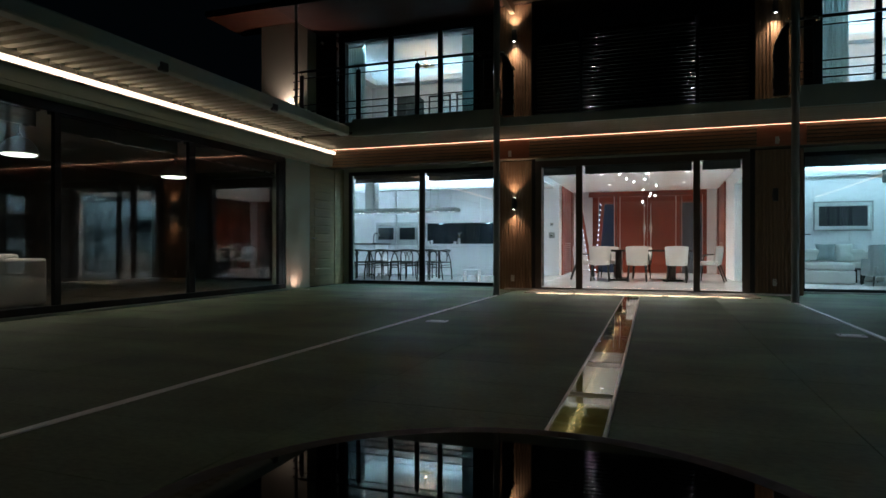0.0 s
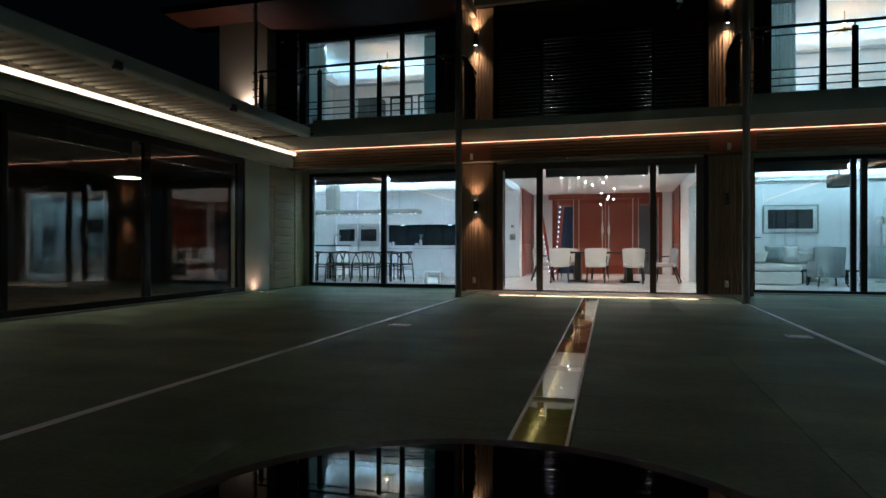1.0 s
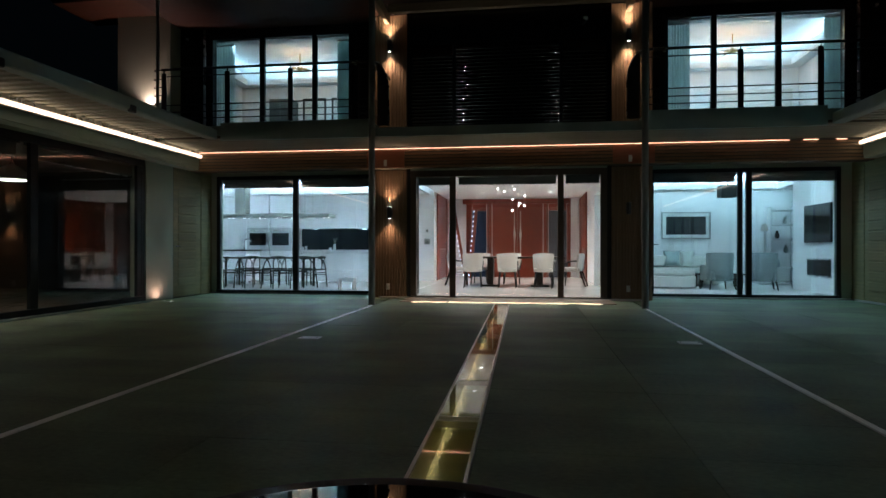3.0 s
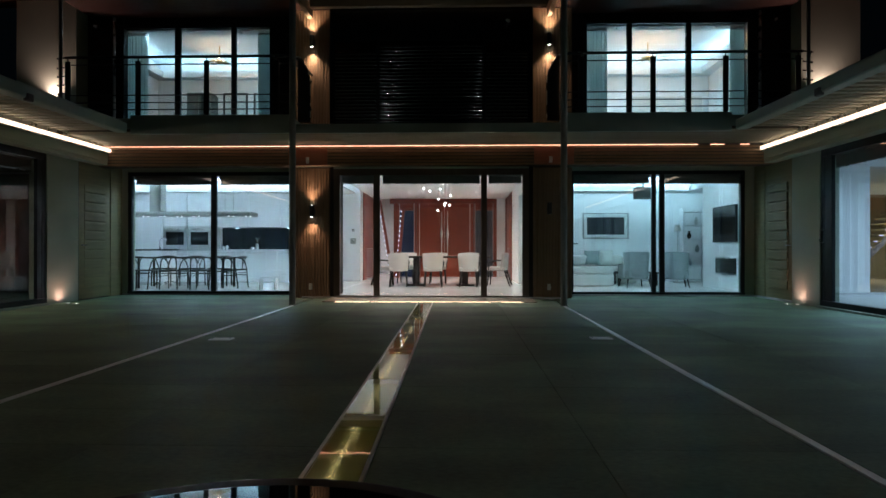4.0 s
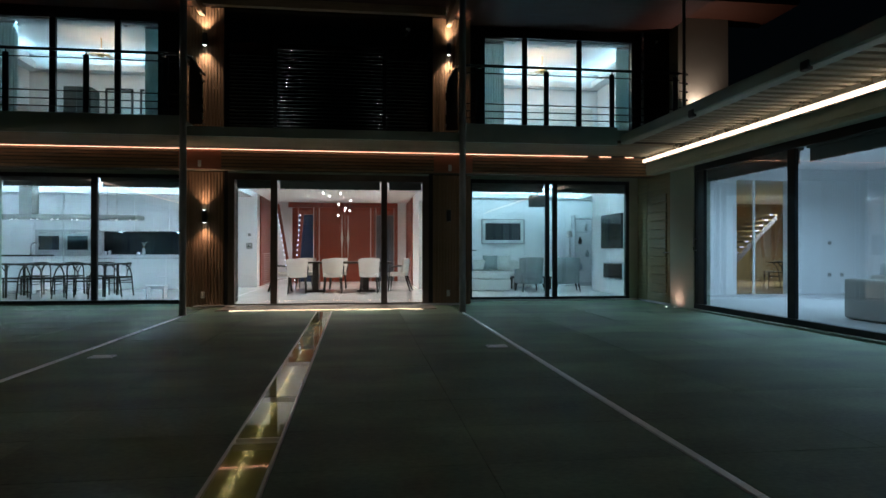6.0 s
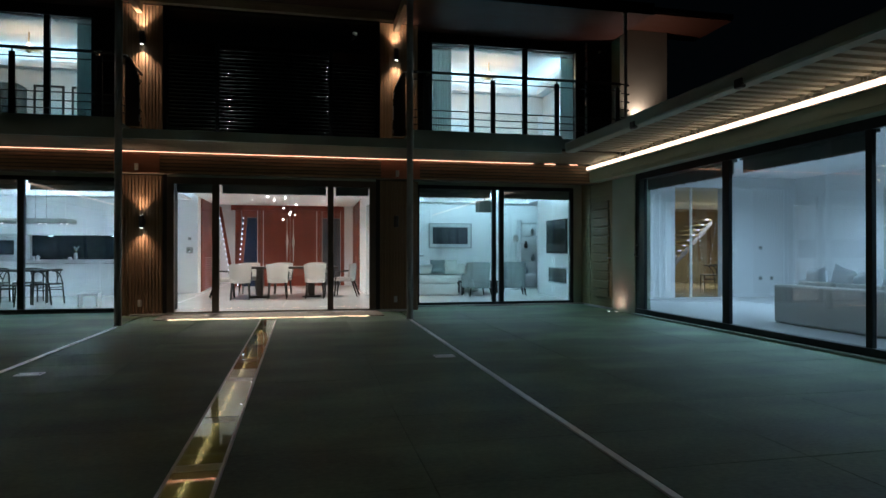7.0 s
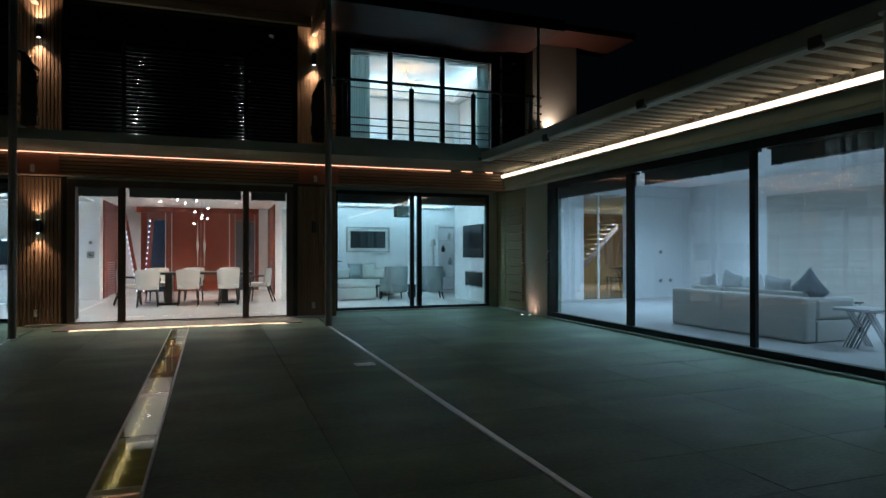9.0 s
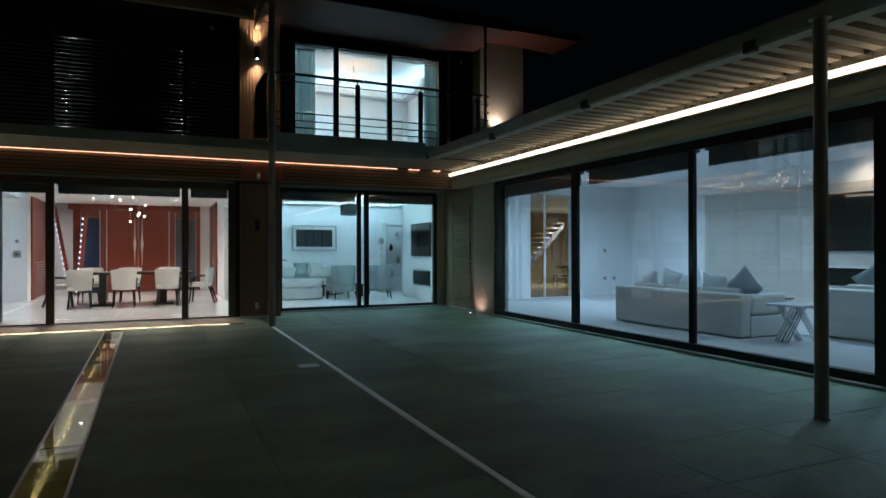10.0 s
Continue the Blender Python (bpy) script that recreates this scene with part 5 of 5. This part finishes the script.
for x, y, z, m in ((2.3, 17.42, 0.72, "linen"), (2.9, 17.40, 0.72, "cushion_dark"), (3.6, 17.40, 0.72, "linen_blue"), (4.0, 17.42, 0.72, "linen")):
    cushion((x, y, z), 0.44, m, "plump square scatter cushion on the lounge sofa", (70, 0, 12 * math.sin(x * 5)))


def armchair(at, turn, first=[]):
    if first:
        return copy_thing(first[0], pose(*at, 0, 0, turn))
    root = thing("armchair", at, "pale blue-grey tub armchair on dark tapered legs", "armchair", "lounge armchairs", turn)
    part("backrest", bent_back(bmesh.new(), 0.32, 0.11, 0.20, 0.86, -0.24, 0.06, 0.22), "linen_blue", root)
    part("seat", B(-0.26, 0.26, -0.26, 0.32, 0.20, 0.44, bevel=0.05), "linen_blue", root)
    for sx in (-1, 1):
        part("arm", B(sx * 0.31, sx * 0.23, -0.10, 0.30, 0.20, 0.56, bevel=0.03), "linen_blue", root)
        for sy in (-1, 1):
            part("leg", cyl(bmesh.new(), (sx * 0.30, sy * 0.26, 0), (sx * 0.26, sy * 0.22, 0.2), 0.012, 0.022, n=10), "black_wood", root)
    first.append(root)
    return root


armchair((4.18, 15.25, 0.03), 8)
armchair((5.14, 15.25, 0.03), -10)
pic = thing("framed_picture", (4.10, 17.995, 1.28), "dark night seascape print in a wide silver frame", "picture")
for a in ((-0.62, 0.62, 0.0, 0.09), (-0.62, 0.62, 0.59, 0.68)):
    part("frame_bar", B(a[0], a[1], -0.045, 0.0, a[2], a[3], bevel=0.01), "picture_frame", pic)
for a, b in ((-0.62, -0.53), (0.53, 0.62)):
    part("frame_bar", B(a, b, -0.045, 0.0, 0.092, 0.588, bevel=0.01), "picture_frame", pic)
for a in ((-0.65, 0.65, -0.03, -0.003), (-0.65, 0.65, 0.683, 0.71)):
    part("frame_edge", B(a[0], a[1], -0.05, 0.0, a[2], a[3]), "post", pic, "thin grey outer edge")
for a, b in ((-0.65, -0.623), (0.623, 0.65)):
    part("frame_edge", B(a, b, -0.05, 0.0, 0.0, 0.68), "post", pic, "thin grey outer edge")
part("print", B(-0.53, 0.53, -0.02, -0.004, 0.092, 0.588), "picture", pic)
part("wall_lounge_chimney", B(5.95, 6.30, 13.05, 15.60, 0, 2.55), "plaster_in")
tagged(bpy.data.objects["wall_lounge_chimney"], "white chimney breast of the lounge", kind="structure")
tv = thing("television", (5.945, 14.25, 1.11), "large black wall-mounted television", "television")
part("bezel", B(-0.05, 0.0, -0.62, 0.62, 0.0, 0.82, bevel=0.006), "frame", tv)
part("screen", B(-0.054, -0.0505, -0.60, 0.60, 0.02, 0.80), "screen", tv)
fire = thing("fireplace", (5.945, 14.25, 0.38), "black slot fireplace with a steel surround", "fireplace")
part("firebox", B(-0.012, 0.0, -0.55, 0.55, 0.03, 0.36), "screen", fire)
for z0, z1 in ((0.0, 0.03), (0.36, 0.39)):
    part("surround_bar", B(-0.02, 0.0, -0.58, 0.58, z0, z1), "steel", fire)
shelf = thing("shelf_unit", (6.42, 17.55, 0.03), "tall pale open shelf unit with a few ornaments", "shelf")
for x in (-0.32, 0.30):
    part("side", B(x, x + 0.03, -0.17, 0.17, 0, 2.05), "white_lacquer", shelf)
for k in range(6):
    part("shelf", B(-0.288, 0.298, -0.17, 0.17, 0.05 + k * 0.38, 0.08 + k * 0.38), "white_lacquer", shelf)
for k, (x, z, m) in enumerate(((-0.1, 0.46, "cushion_dark"), (0.1, 0.84, "linen_blue"), (-0.12, 1.22, "walnut"), (0.08, 1.60, "picture_frame"))):
    v = thing("vase", (6.42 + x, 17.5, 0.03 + z), "small ornamental vase on the shelf", "vase", "shelf ornaments")
    part("body", turned(bmesh.new(), [(0.03, 0), (0.06, 0.05), (0.055, 0.12), (0.025, 0.17), (0.03, 0.19)], n=16), m, v)
    part("neck", turned(bmesh.new(), [(0.03, 0.19), (0.034, 0.2), (0.03, 0.21)], n=16), m, v)
lamp = thing("floor_lamp", (5.95, 17.4, 0.03), "slim floor lamp with a small white shade", "lamp")
part("base", cyl(bmesh.new(), (0, 0, 0), (0, 0, 0.03), 0.13, n=24), "steel", lamp)
part("pole", cyl(bmesh.new(), (0, 0, 0.03), (0, 0, 1.45), 0.010, n=10), "steel", lamp)
part("shade", cyl(bmesh.new(), (0, 0, 1.42), (0, 0, 1.60), 0.095, 0.06, n=24), "leather_white", lamp)

low = thing("coffee_table", (4.45, 16.2, 0.03), "low dark walnut coffee table in front of the sofa", "table")
part("tabletop", B(-0.55, 0.55, -0.32, 0.32, 0.30, 0.34, bevel=0.006), "walnut", low)
for sx in (-1, 1):
    for sy in (-1, 1):
        part("leg", B(sx * 0.50, sx * 0.44, sy * 0.27, sy * 0.21, 0.0, 0.30), "walnut", low)

# ---- bedrooms ----
def curtain(x0, x1, y, z0, z1, label):
    bm = bmesh.new()
    n = 60
    rows = []
    for z in (z0, (z0 + z1) / 2, z1):
        rows.append([bm.verts.new((x0 + (x1 - x0) * i / n, y + 0.045 * math.sin(i * 0.9 + 0.4 * math.sin(i * 0.31)) * (1.1 if z < z1 else 0.8), z)) for i in range(n + 1)])
    for a, b in zip(rows, rows[1:]):
        for i in range(n):
            bm.faces.new((a[i], a[i + 1], b[i + 1], b[i])).smooth = True
    top = bmesh.ops.extrude_face_region(bm, geom=bm.faces[:])
    bmesh.ops.translate(bm, verts=[v for v in top["geom"] if isinstance(v, bmesh.types.BMVert)], vec=(0, 0.006, 0))
    root = thing("curtain", ((x0 + x1) / 2, y, z0), label, "curtain", "bedroom curtains")
    bmesh.ops.translate(bm, verts=bm.verts, vec=(-(x0 + x1) / 2, -y, -z0))
    part("drape", bm, "curtain", root)
    part("track", B(-(x1 - x0) / 2, (x1 - x0) / 2, -0.02, 0.02, z1 - z0 + 0.003, z1 - z0 + 0.03), "steel", root)


C = "pale grey full-length curtain drawn to the side"
curtain(-7.15, -6.60, 12.86, DECK + 0.03, 5.42, C)
curtain(-4.27, -3.98, 12.86, DECK + 0.03, 5.42, C)
curtain(2.50, 2.96, 12.86, DECK + 0.03, 5.42, C)
curtain(5.45, 5.82, 12.86, DECK + 0.03, 5.42, C)


def picture(x, y, z, w, h, label):
    root = thing("framed_picture", (x, y, z), label, "picture")
    for a in ((-w, w, 0, 0.05), (-w, w, h - 0.05, h)):
        part("frame_bar", B(a[0], a[1], -0.03, 0, a[2], a[3]), "steel_dark", root)
    for a in ((-w, -w + 0.05), (w - 0.05, w)):
        part("frame_bar", B(a[0], a[1], -0.03, 0, 0.052, h - 0.052), "steel_dark", root)
    part("print", B(-w + 0.05, w - 0.05, -0.012, -0.003, 0.052, h - 0.052), "picture_frame", root)


picture(-6.04, 16.39, 4.15, 0.33, 0.95, "black framed picture on the bedroom wall")
picture(-5.22, 16.39, 4.15, 0.33, 0.95, "black framed picture on the bedroom wall")
root = thing("wardrobe", (-6.82, 16.38, DECK + 0.02), "dark grey low bedroom wardrobe", "wardrobe")
part("carcass", B(-0.31, 0.31, -0.5, 0, 0, 1.78, bevel=0.005), "blind", root)
for s in (-1, 1):
    part("door", B(s * 0.004, s * 0.30, -0.52, -0.503, 0.05, 1.76), "blind", root)
hb = thing("bed", (5.25, 15.6, DECK + 0.02), "double bed with a wide beige upholstered headboard", "bed")
part("headboard", B(-0.95, 0.95, 0.62, 0.76, 0.25, 1.69, bevel=0.03), "leather_white", hb)
part("base", B(-0.90, 0.90, -1.2, 0.61, 0.06, 0.34, bevel=0.02), "linen", hb)
part("mattress", B(-0.88, 0.88, -1.18, 0.60, 0.343, 0.60, bevel=0.05), "white_lacquer", hb)
for s in (-1, 1):
    part("pillow", B(s * 0.10, s * 0.78, 0.18, 0.56, 0.603, 0.76, bevel=0.06), "linen", hb)
def sunburst(at, reach, label):
    root = thing("sunburst_chandelier", at, label, "chandelier", "bedroom chandeliers")
    part("stem", cyl(bmesh.new(), (0, 0, -0.36), (0, 0, 0.0), 0.012, n=10), "gold", root)
    bm = bmesh.new()
    bmesh.ops.create_icosphere(bm, subdivisions=2, radius=0.07, matrix=Matrix.Translation((0, 0, -0.38)))
    part("hub", bm, "gold", root)
    for k in range(26):
        a = k * math.tau / 26
        r = reach * (0.75 + 0.125 * (k % 3))
        part("ray", cyl(bmesh.new(), (0.06 * math.cos(a), 0.06 * math.sin(a), -0.38), (r * math.cos(a), r * math.sin(a), -0.41 + 0.05 * (k % 2)), 0.009, 0.005, n=6), "gold", root)
        if k % 3 == 0:
            bm = bmesh.new()
            bmesh.ops.create_icosphere(bm, subdivisions=1, radius=0.014, matrix=Matrix.Translation((r * 0.55 * math.cos(a), r * 0.55 * math.sin(a), -0.37)))
            part("bulb", bm, "pendant_disc", root, "small warm bulb")
    point_lamp("sunburst_glow", (at[0], at[1], at[2] - 0.27), 60 * reach, (1.0, 0.64, 0.40), 0.03)


sunburst((4.42, 15.0, 5.90), 0.60, "gilt sunburst ceiling light with a warm glow")
sunburst((-5.93, 15.0, 5.90), 0.34, "smaller gilt sunburst ceiling light with a warm glow")
# unlit fittings added where the bedroom fill spots sit
for bx in (-5.625, 4.15):
    for bs in (-1, 1):
        root = thing("downlight", (bx + bs * 1.0, 12.82, 5.46), "small recessed ceiling downlight", "downlight", "bedroom downlights")
        part("ring", cyl(bmesh.new(), (0, 0, -0.006), (0, 0, 0.0), 0.045, n=20), "steel", root)
        part("lens", cyl(bmesh.new(), (0, 0, -0.009), (0, 0, -0.0065), 0.030, n=20), "steel", root)
# fittings added in the hall to go with its fill spots
for lx in (-3.6, -0.6, 2.4):
    root = thing("downlight", (lx, 22.1, 2.95), "small recessed ceiling downlight", "downlight", "hall downlights")
    part("ring", cyl(bmesh.new(), (0, 0, -0.006), (0, 0, 0.0), 0.055, n=20), "steel", root)
    part("lens", cyl(bmesh.new(), (0, 0, -0.009), (0, 0, -0.0065), 0.038, n=20), "globe", root)
# grey ceiling shape built as a hung box; pole and lens are added
ceiling_box = thing("projector", (4.05, 14.1, 2.08), "small grey box hung under the lounge ceiling", "projector")
part("body", B(-0.18, 0.18, -0.16, 0.16, 0.0, 0.26, bevel=0.02), "blind", ceiling_box)
part("pole", cyl(bmesh.new(), (0, 0, 0.26), (0, 0, 0.83), 0.02, n=12), "blind", ceiling_box)
part("lens", cyl(bmesh.new(), (0.08, 0.16, 0.12), (0.08, 0.19, 0.12), 0.05, n=16), "screen", ceiling_box)

# ---- sitting room in the east wing ----
sofa((7.62, 7.17, 0.03), -90, 2.56, "long cream linen sofa with its back to the window", high=0.61, arm=0.60)
sofa((8.85, 4.35, 0.03), -90, 2.6, "long cream linen sofa with its back to the window", high=0.68, arm=0.66)
for x, y, z, size, m, tip in ((7.55, 8.0, 0.69, 0.42, "pillow_white", 8), (7.58, 7.55, 0.71, 0.44, "pillow_white", -14), (7.60, 7.15, 0.68, 0.44, "pillow_white", 22), (7.56, 6.70, 0.68, 0.42, "pillow_white", -8), (7.60, 6.20, 0.72, 0.46, "cushion_dark", 42), (8.82, 5.10, 0.80, 0.50, "linen_blue", 36), (8.84, 4.35, 0.70, 0.46, "pillow_white", 10), (8.82, 3.6, 0.70, 0.46, "pillow_white", -8)):
    cushion((x, y, z), size, m, "plump square scatter cushion propped on the sofa", (90, tip, 90 + 8 * math.sin(y * 3)))
st = thing("side_table", (7.60, 5.42, 0.03), "white side table with crossed metal legs", "table")
part("tabletop", B(-0.24, 0.24, -0.25, 0.25, 0.47, 0.505, bevel=0.006), "white_lacquer", st)
for k in range(3):
    for s in (-1, 1):
        y = -0.13 + 0.04 * k
        part("leg", cyl(bmesh.new(), (-s * 0.18, y + 0.10 * s, 0.0), (s * 0.18, y + 0.10 * s, 0.47), 0.012, n=8), "chrome", st)
        part("leg", cyl(bmesh.new(), (-s * 0.18, -y + 0.02 * s, 0.0), (s * 0.18, -y + 0.02 * s, 0.47), 0.012, n=8), "chrome", st)
ct = thing("coffee_table", (9.3, 7.6, 0.03), "low glass-topped coffee table", "table")
part("tabletop", B(-0.45, 0.45, -0.6, 0.6, 0.38, 0.40), "splash", ct)
for sx in (-1, 1):
    for sy in (-1, 1):
        part("leg", B(sx * 0.42, sx * 0.38, sy * 0.57, sy * 0.53, 0, 0.38), "chrome", ct)
star = thing("starburst_chandelier", (9.0, 7.10, 2.50), "wide cloud of tiny warm light points", "chandelier")
part("ceiling_plate", cyl(bmesh.new(), (0, 0, 0.455), (0, 0, 0.50), 0.22, n=28), "chrome", star)
rng = random.Random(5)
for k in range(80):
    p = Vector((rng.uniform(-0.45, 0.45), rng.uniform(-0.90, 0.98), rng.uniform(-0.26, 0.08)))
    part("wire", cyl(bmesh.new(), (p.x * 0.2, p.y * 0.15, 0.456), p, 0.0004, n=4), "black_wood", star)
    bm = bmesh.new()
    bmesh.ops.create_icosphere(bm, subdivisions=1, radius=0.0046, matrix=Matrix.Translation(p))
    part("bulb", bm, "bulb", star)
tv2 = thing("television", (12.04, 6.9, 1.22), "very large black wall-mounted television", "television")
part("bezel", B(-0.06, 0.0, -1.15, 1.15, 0.0, 1.12, bevel=0.008), "frame", tv2)
part("screen", B(-0.064, -0.0605, -1.12, 1.12, 0.03, 1.09), "screen", tv2)
f2 = thing("fireplace", (12.04, 6.9, 0.55), "long black slot fireplace", "fireplace")
part("firebox", B(-0.012, 0.0, -1.15, 1.15, 0.0, 0.34), "screen", f2)
part("mantel", B(-0.05, 0.0, -1.2, 1.2, 0.343, 0.375), "white_lacquer", f2)
spot_lamp("wall_wash", (11.45, 7.1, 2.96), (12.06, 7.1, 2.2), 24, CREAM, 110, 1.0, 0.05)
# travertine courses
lining = thing("stone_lining", (12.07, 6.0, 0.03), "pale travertine wall lining in wide courses", "wall lining")
for j in range(6):
    for i in range(5):
        y0 = -5.0 + i * 2.0 + (1.0 if j % 2 else 0.0)
        part("stone_slab", B(-0.022 - 0.003 * ((i * 3 + j) % 3), 0.028, y0 + 0.003, min(y0 + 1.997, 5.0), 0.003 + j * 0.42, 0.417 + j * 0.42), "stone_wall", lining)
# opening to the stair hall at the north end
nw = (("wall_sitting_north", 10.02, 12.1, 0), ("wall_sitting_north_west", 6.30, 8.70, 0), ("wall_sitting_north_head", 8.703, 10.017, 2.72))
for nm, x0, x1, z0 in nw:
    setting(nm, B(x0, x1, 13.55, 13.75, z0, 2.997), P, "plain white painted room wall")
root = thing("door_post", (9.19, 13.64, 0.03), "slim pale metal post in the opening to the stair hall", "post")
part("shaft", B(-0.028, 0.028, -0.02, 0.02, 0.0, 2.685, bevel=0.003), "line_stone", root)
part("foot_plate", B(-0.05, 0.05, -0.04, 0.04, 0.0, 0.008), "steel", root)
panel = thing("hall_panelling", (12.6, 20.34, 0.03), "honey veneered panelling on the stair hall wall", "panelling")
for k in range(6):
    part("panel", B(-2.85 + k * 0.95, -1.91 + k * 0.95, 0.0, 0.06, 0.0, 2.68, bevel=0.003), "ash_wood", panel)
st2 = thing("staircase", (10.85, 18.45, 0.03), "open pale stair with small lit nosings", "staircase")
for k in range(13):
    a, z = 0.0 + k * 0.168 + 0.03 * max(0, 3 - k), 0.07 + k * 0.172
    reach = 0.25 * max(0, 3 - k)
    part("tread", B(a - reach, a + 0.25, -0.10, 0.85, z + 0.03, z + 0.075, bevel=0.004), "ash_wood", st2)
    part("step_light", B(a - reach + 0.02, a + 0.13, -0.118, -0.102, z + 0.036, z + 0.066), "stair_led", st2)
bm = bmesh.new()
lo = [(0.05, 0.0), (0.30, 0.0), (2.30, 2.02), (2.30, 2.20)]
rows = [[bm.verts.new((u, yy, w)) for u, w in lo] for yy in (-0.095, -0.070)]
bm.faces.new(rows[0])
bm.faces.new(rows[1][::-1])
for i in range(4):
    bm.faces.new((rows[0][i], rows[0][(i + 1) % 4], rows[1][(i + 1) % 4], rows[1][i]))
part("string", bm, "lilac", st2, "dark sloping stair string")
for lx, ly in ((12.1, 18.0), (13.3, 17.9)):
    root = thing("downlight", (lx, ly, 2.72), "small recessed ceiling downlight", "downlight", "stair hall downlights")
    part("ring", cyl(bmesh.new(), (0, 0, -0.006), (0, 0, 0.0), 0.055, n=20), "steel", root)
    part("lens", cyl(bmesh.new(), (0, 0, -0.009), (0, 0, -0.0065), 0.038, n=20), "globe", root)
wishbone_chair((11.7, 16.45, 0.03), 70)
for x, z in ((11.08, 1.20), (11.08, 0.44), (11.40, 0.44)):
    root = thing("switch_plate", (x, 13.549, z), "small grey wall switch plate", "switch")
    part("plate", B(-0.045, 0.045, -0.010, 0, 0, 0.09, bevel=0.002), "post", root)
    part("rocker", B(-0.02, 0.02, -0.014, -0.0105, 0.025, 0.065), "steel", root)

# ---- dark west room ----
for x, y in ((-8.3, 5.95), (-8.3, 8.75)):
    root = thing("pendant_lamp", (x, y, 2.06), "round metal dome pendant lamp with a lit disc below", "pendant lamp", "west room pendants")
    part("shade", turned(bmesh.new(), [(0.23, 0.0), (0.21, 0.10), (0.13, 0.20), (0.04, 0.24), (0.03, 0.28)], n=36), "post", root)
    part("diffuser", cyl(bmesh.new(), (0, 0, -0.012), (0, 0, -0.002), 0.205, n=36), "pendant_disc", root)
    spot_lamp("pendant_light", (x, y, 2.03), (x, y, 0), 22, CREAM, 150, 1.0, 0.10)
    part("cable", cyl(bmesh.new(), (0, 0, 0.28), (0, 0, 0.69), 0.006, n=8), "steel_dark", root)
sofa((-8.55, 5.0, 0.03), 90, 2.4, "pale sofa in the dark west room", high=0.64)

root = thing("wall_washer", (4.4, 17.50, 2.515), "slim white ceiling strip washing the lounge wall with light", "light fitting")
part("housing", B(-2.32, 2.32, -0.04, 0.0, 0.0, 0.035, bevel=0.004), "white_lacquer", root)
part("end_cap", B(2.323, 2.335, -0.04, 0.0, 0.0, 0.035), "steel", root)
part("end_cap", B(-2.335, -2.323, -0.04, 0.0, 0.0, 0.035), "steel", root)

# ---- courtyard paving, slab by slab ----
court = tagged(new("pavement"), "dark grey-green stone paving slabs in straight courses", "paving", kind="structure")
slab_mesh = {}
rng = random.Random(11)
columns = []
for a, b, n in ((WEST + 0.02, -2.883, 4), (-2.817, -1.773, 1), (0.616, 1.657, 1), (1.723, EAST - 0.02, 4)):
    w = (b - a) / n
    columns += [(a + (i + 0.5) * w, round(w - 0.0025, 4)) for i in range(n)]
DEPTH = 0.66


def paver_mesh(plan):
    """One slab over four corners, chamfered along its top."""
    bm = bmesh.new()
    low, high = [[bm.verts.new((*p, z)) for p in plan] for z in (-0.030, 0.0)]
    bm.faces.new(low[::-1]), bm.faces.new(high)
    for i in range(4):
        bm.faces.new((low[i], low[(i + 1) % 4], high[(i + 1) % 4], high[i]))
    bmesh.ops.recalc_face_normals(bm, faces=bm.faces)
    bmesh.ops.bevel(bm, geom=[e for e in bm.edges if all(v.co.z > -0.001 for v in e.verts)], offset=0.0015, segments=1, affect="EDGES")
    me = bpy.data.meshes.new("slab")
    bm.to_mesh(me)
    bm.free()
    me.materials.append(M["paver"])
    return me


def lay(me, x, y):
    ob = new("slab", me)
    ob.parent = court
    ob.matrix_basis = pose(x, y, rng.uniform(-0.0012, 0.0), rng.uniform(-0.06, 0.06), rng.uniform(-0.04, 0.04), 0)


HALF = DEPTH / 2 - 0.00125
for j in range(24):
    y = -3.0 + (j + 0.5) * DEPTH
    for x, w in columns:
        if w not in slab_mesh:
            slab_mesh[w] = paver_mesh([(-w / 2, -HALF), (w / 2, -HALF), (w / 2, HALF), (-w / 2, HALF)])
        lay(slab_mesh[w], x, y)
    # the two courses beside the channel are cut to its line
    for outer, s in ((-1.7705, -1), (0.6135, 1)):
        mid = (outer + rill_x(y)) / 2
        near, far = [rill_x(y + d) + s * 0.137 - mid for d in (-HALF, HALF)]
        plan = [(outer - mid, -HALF), (near, -HALF), (far, HALF), (outer - mid, HALF)]
        lay(paver_mesh(plan if s < 0 else [plan[i] for i in (1, 0, 3, 2)]), mid, y)
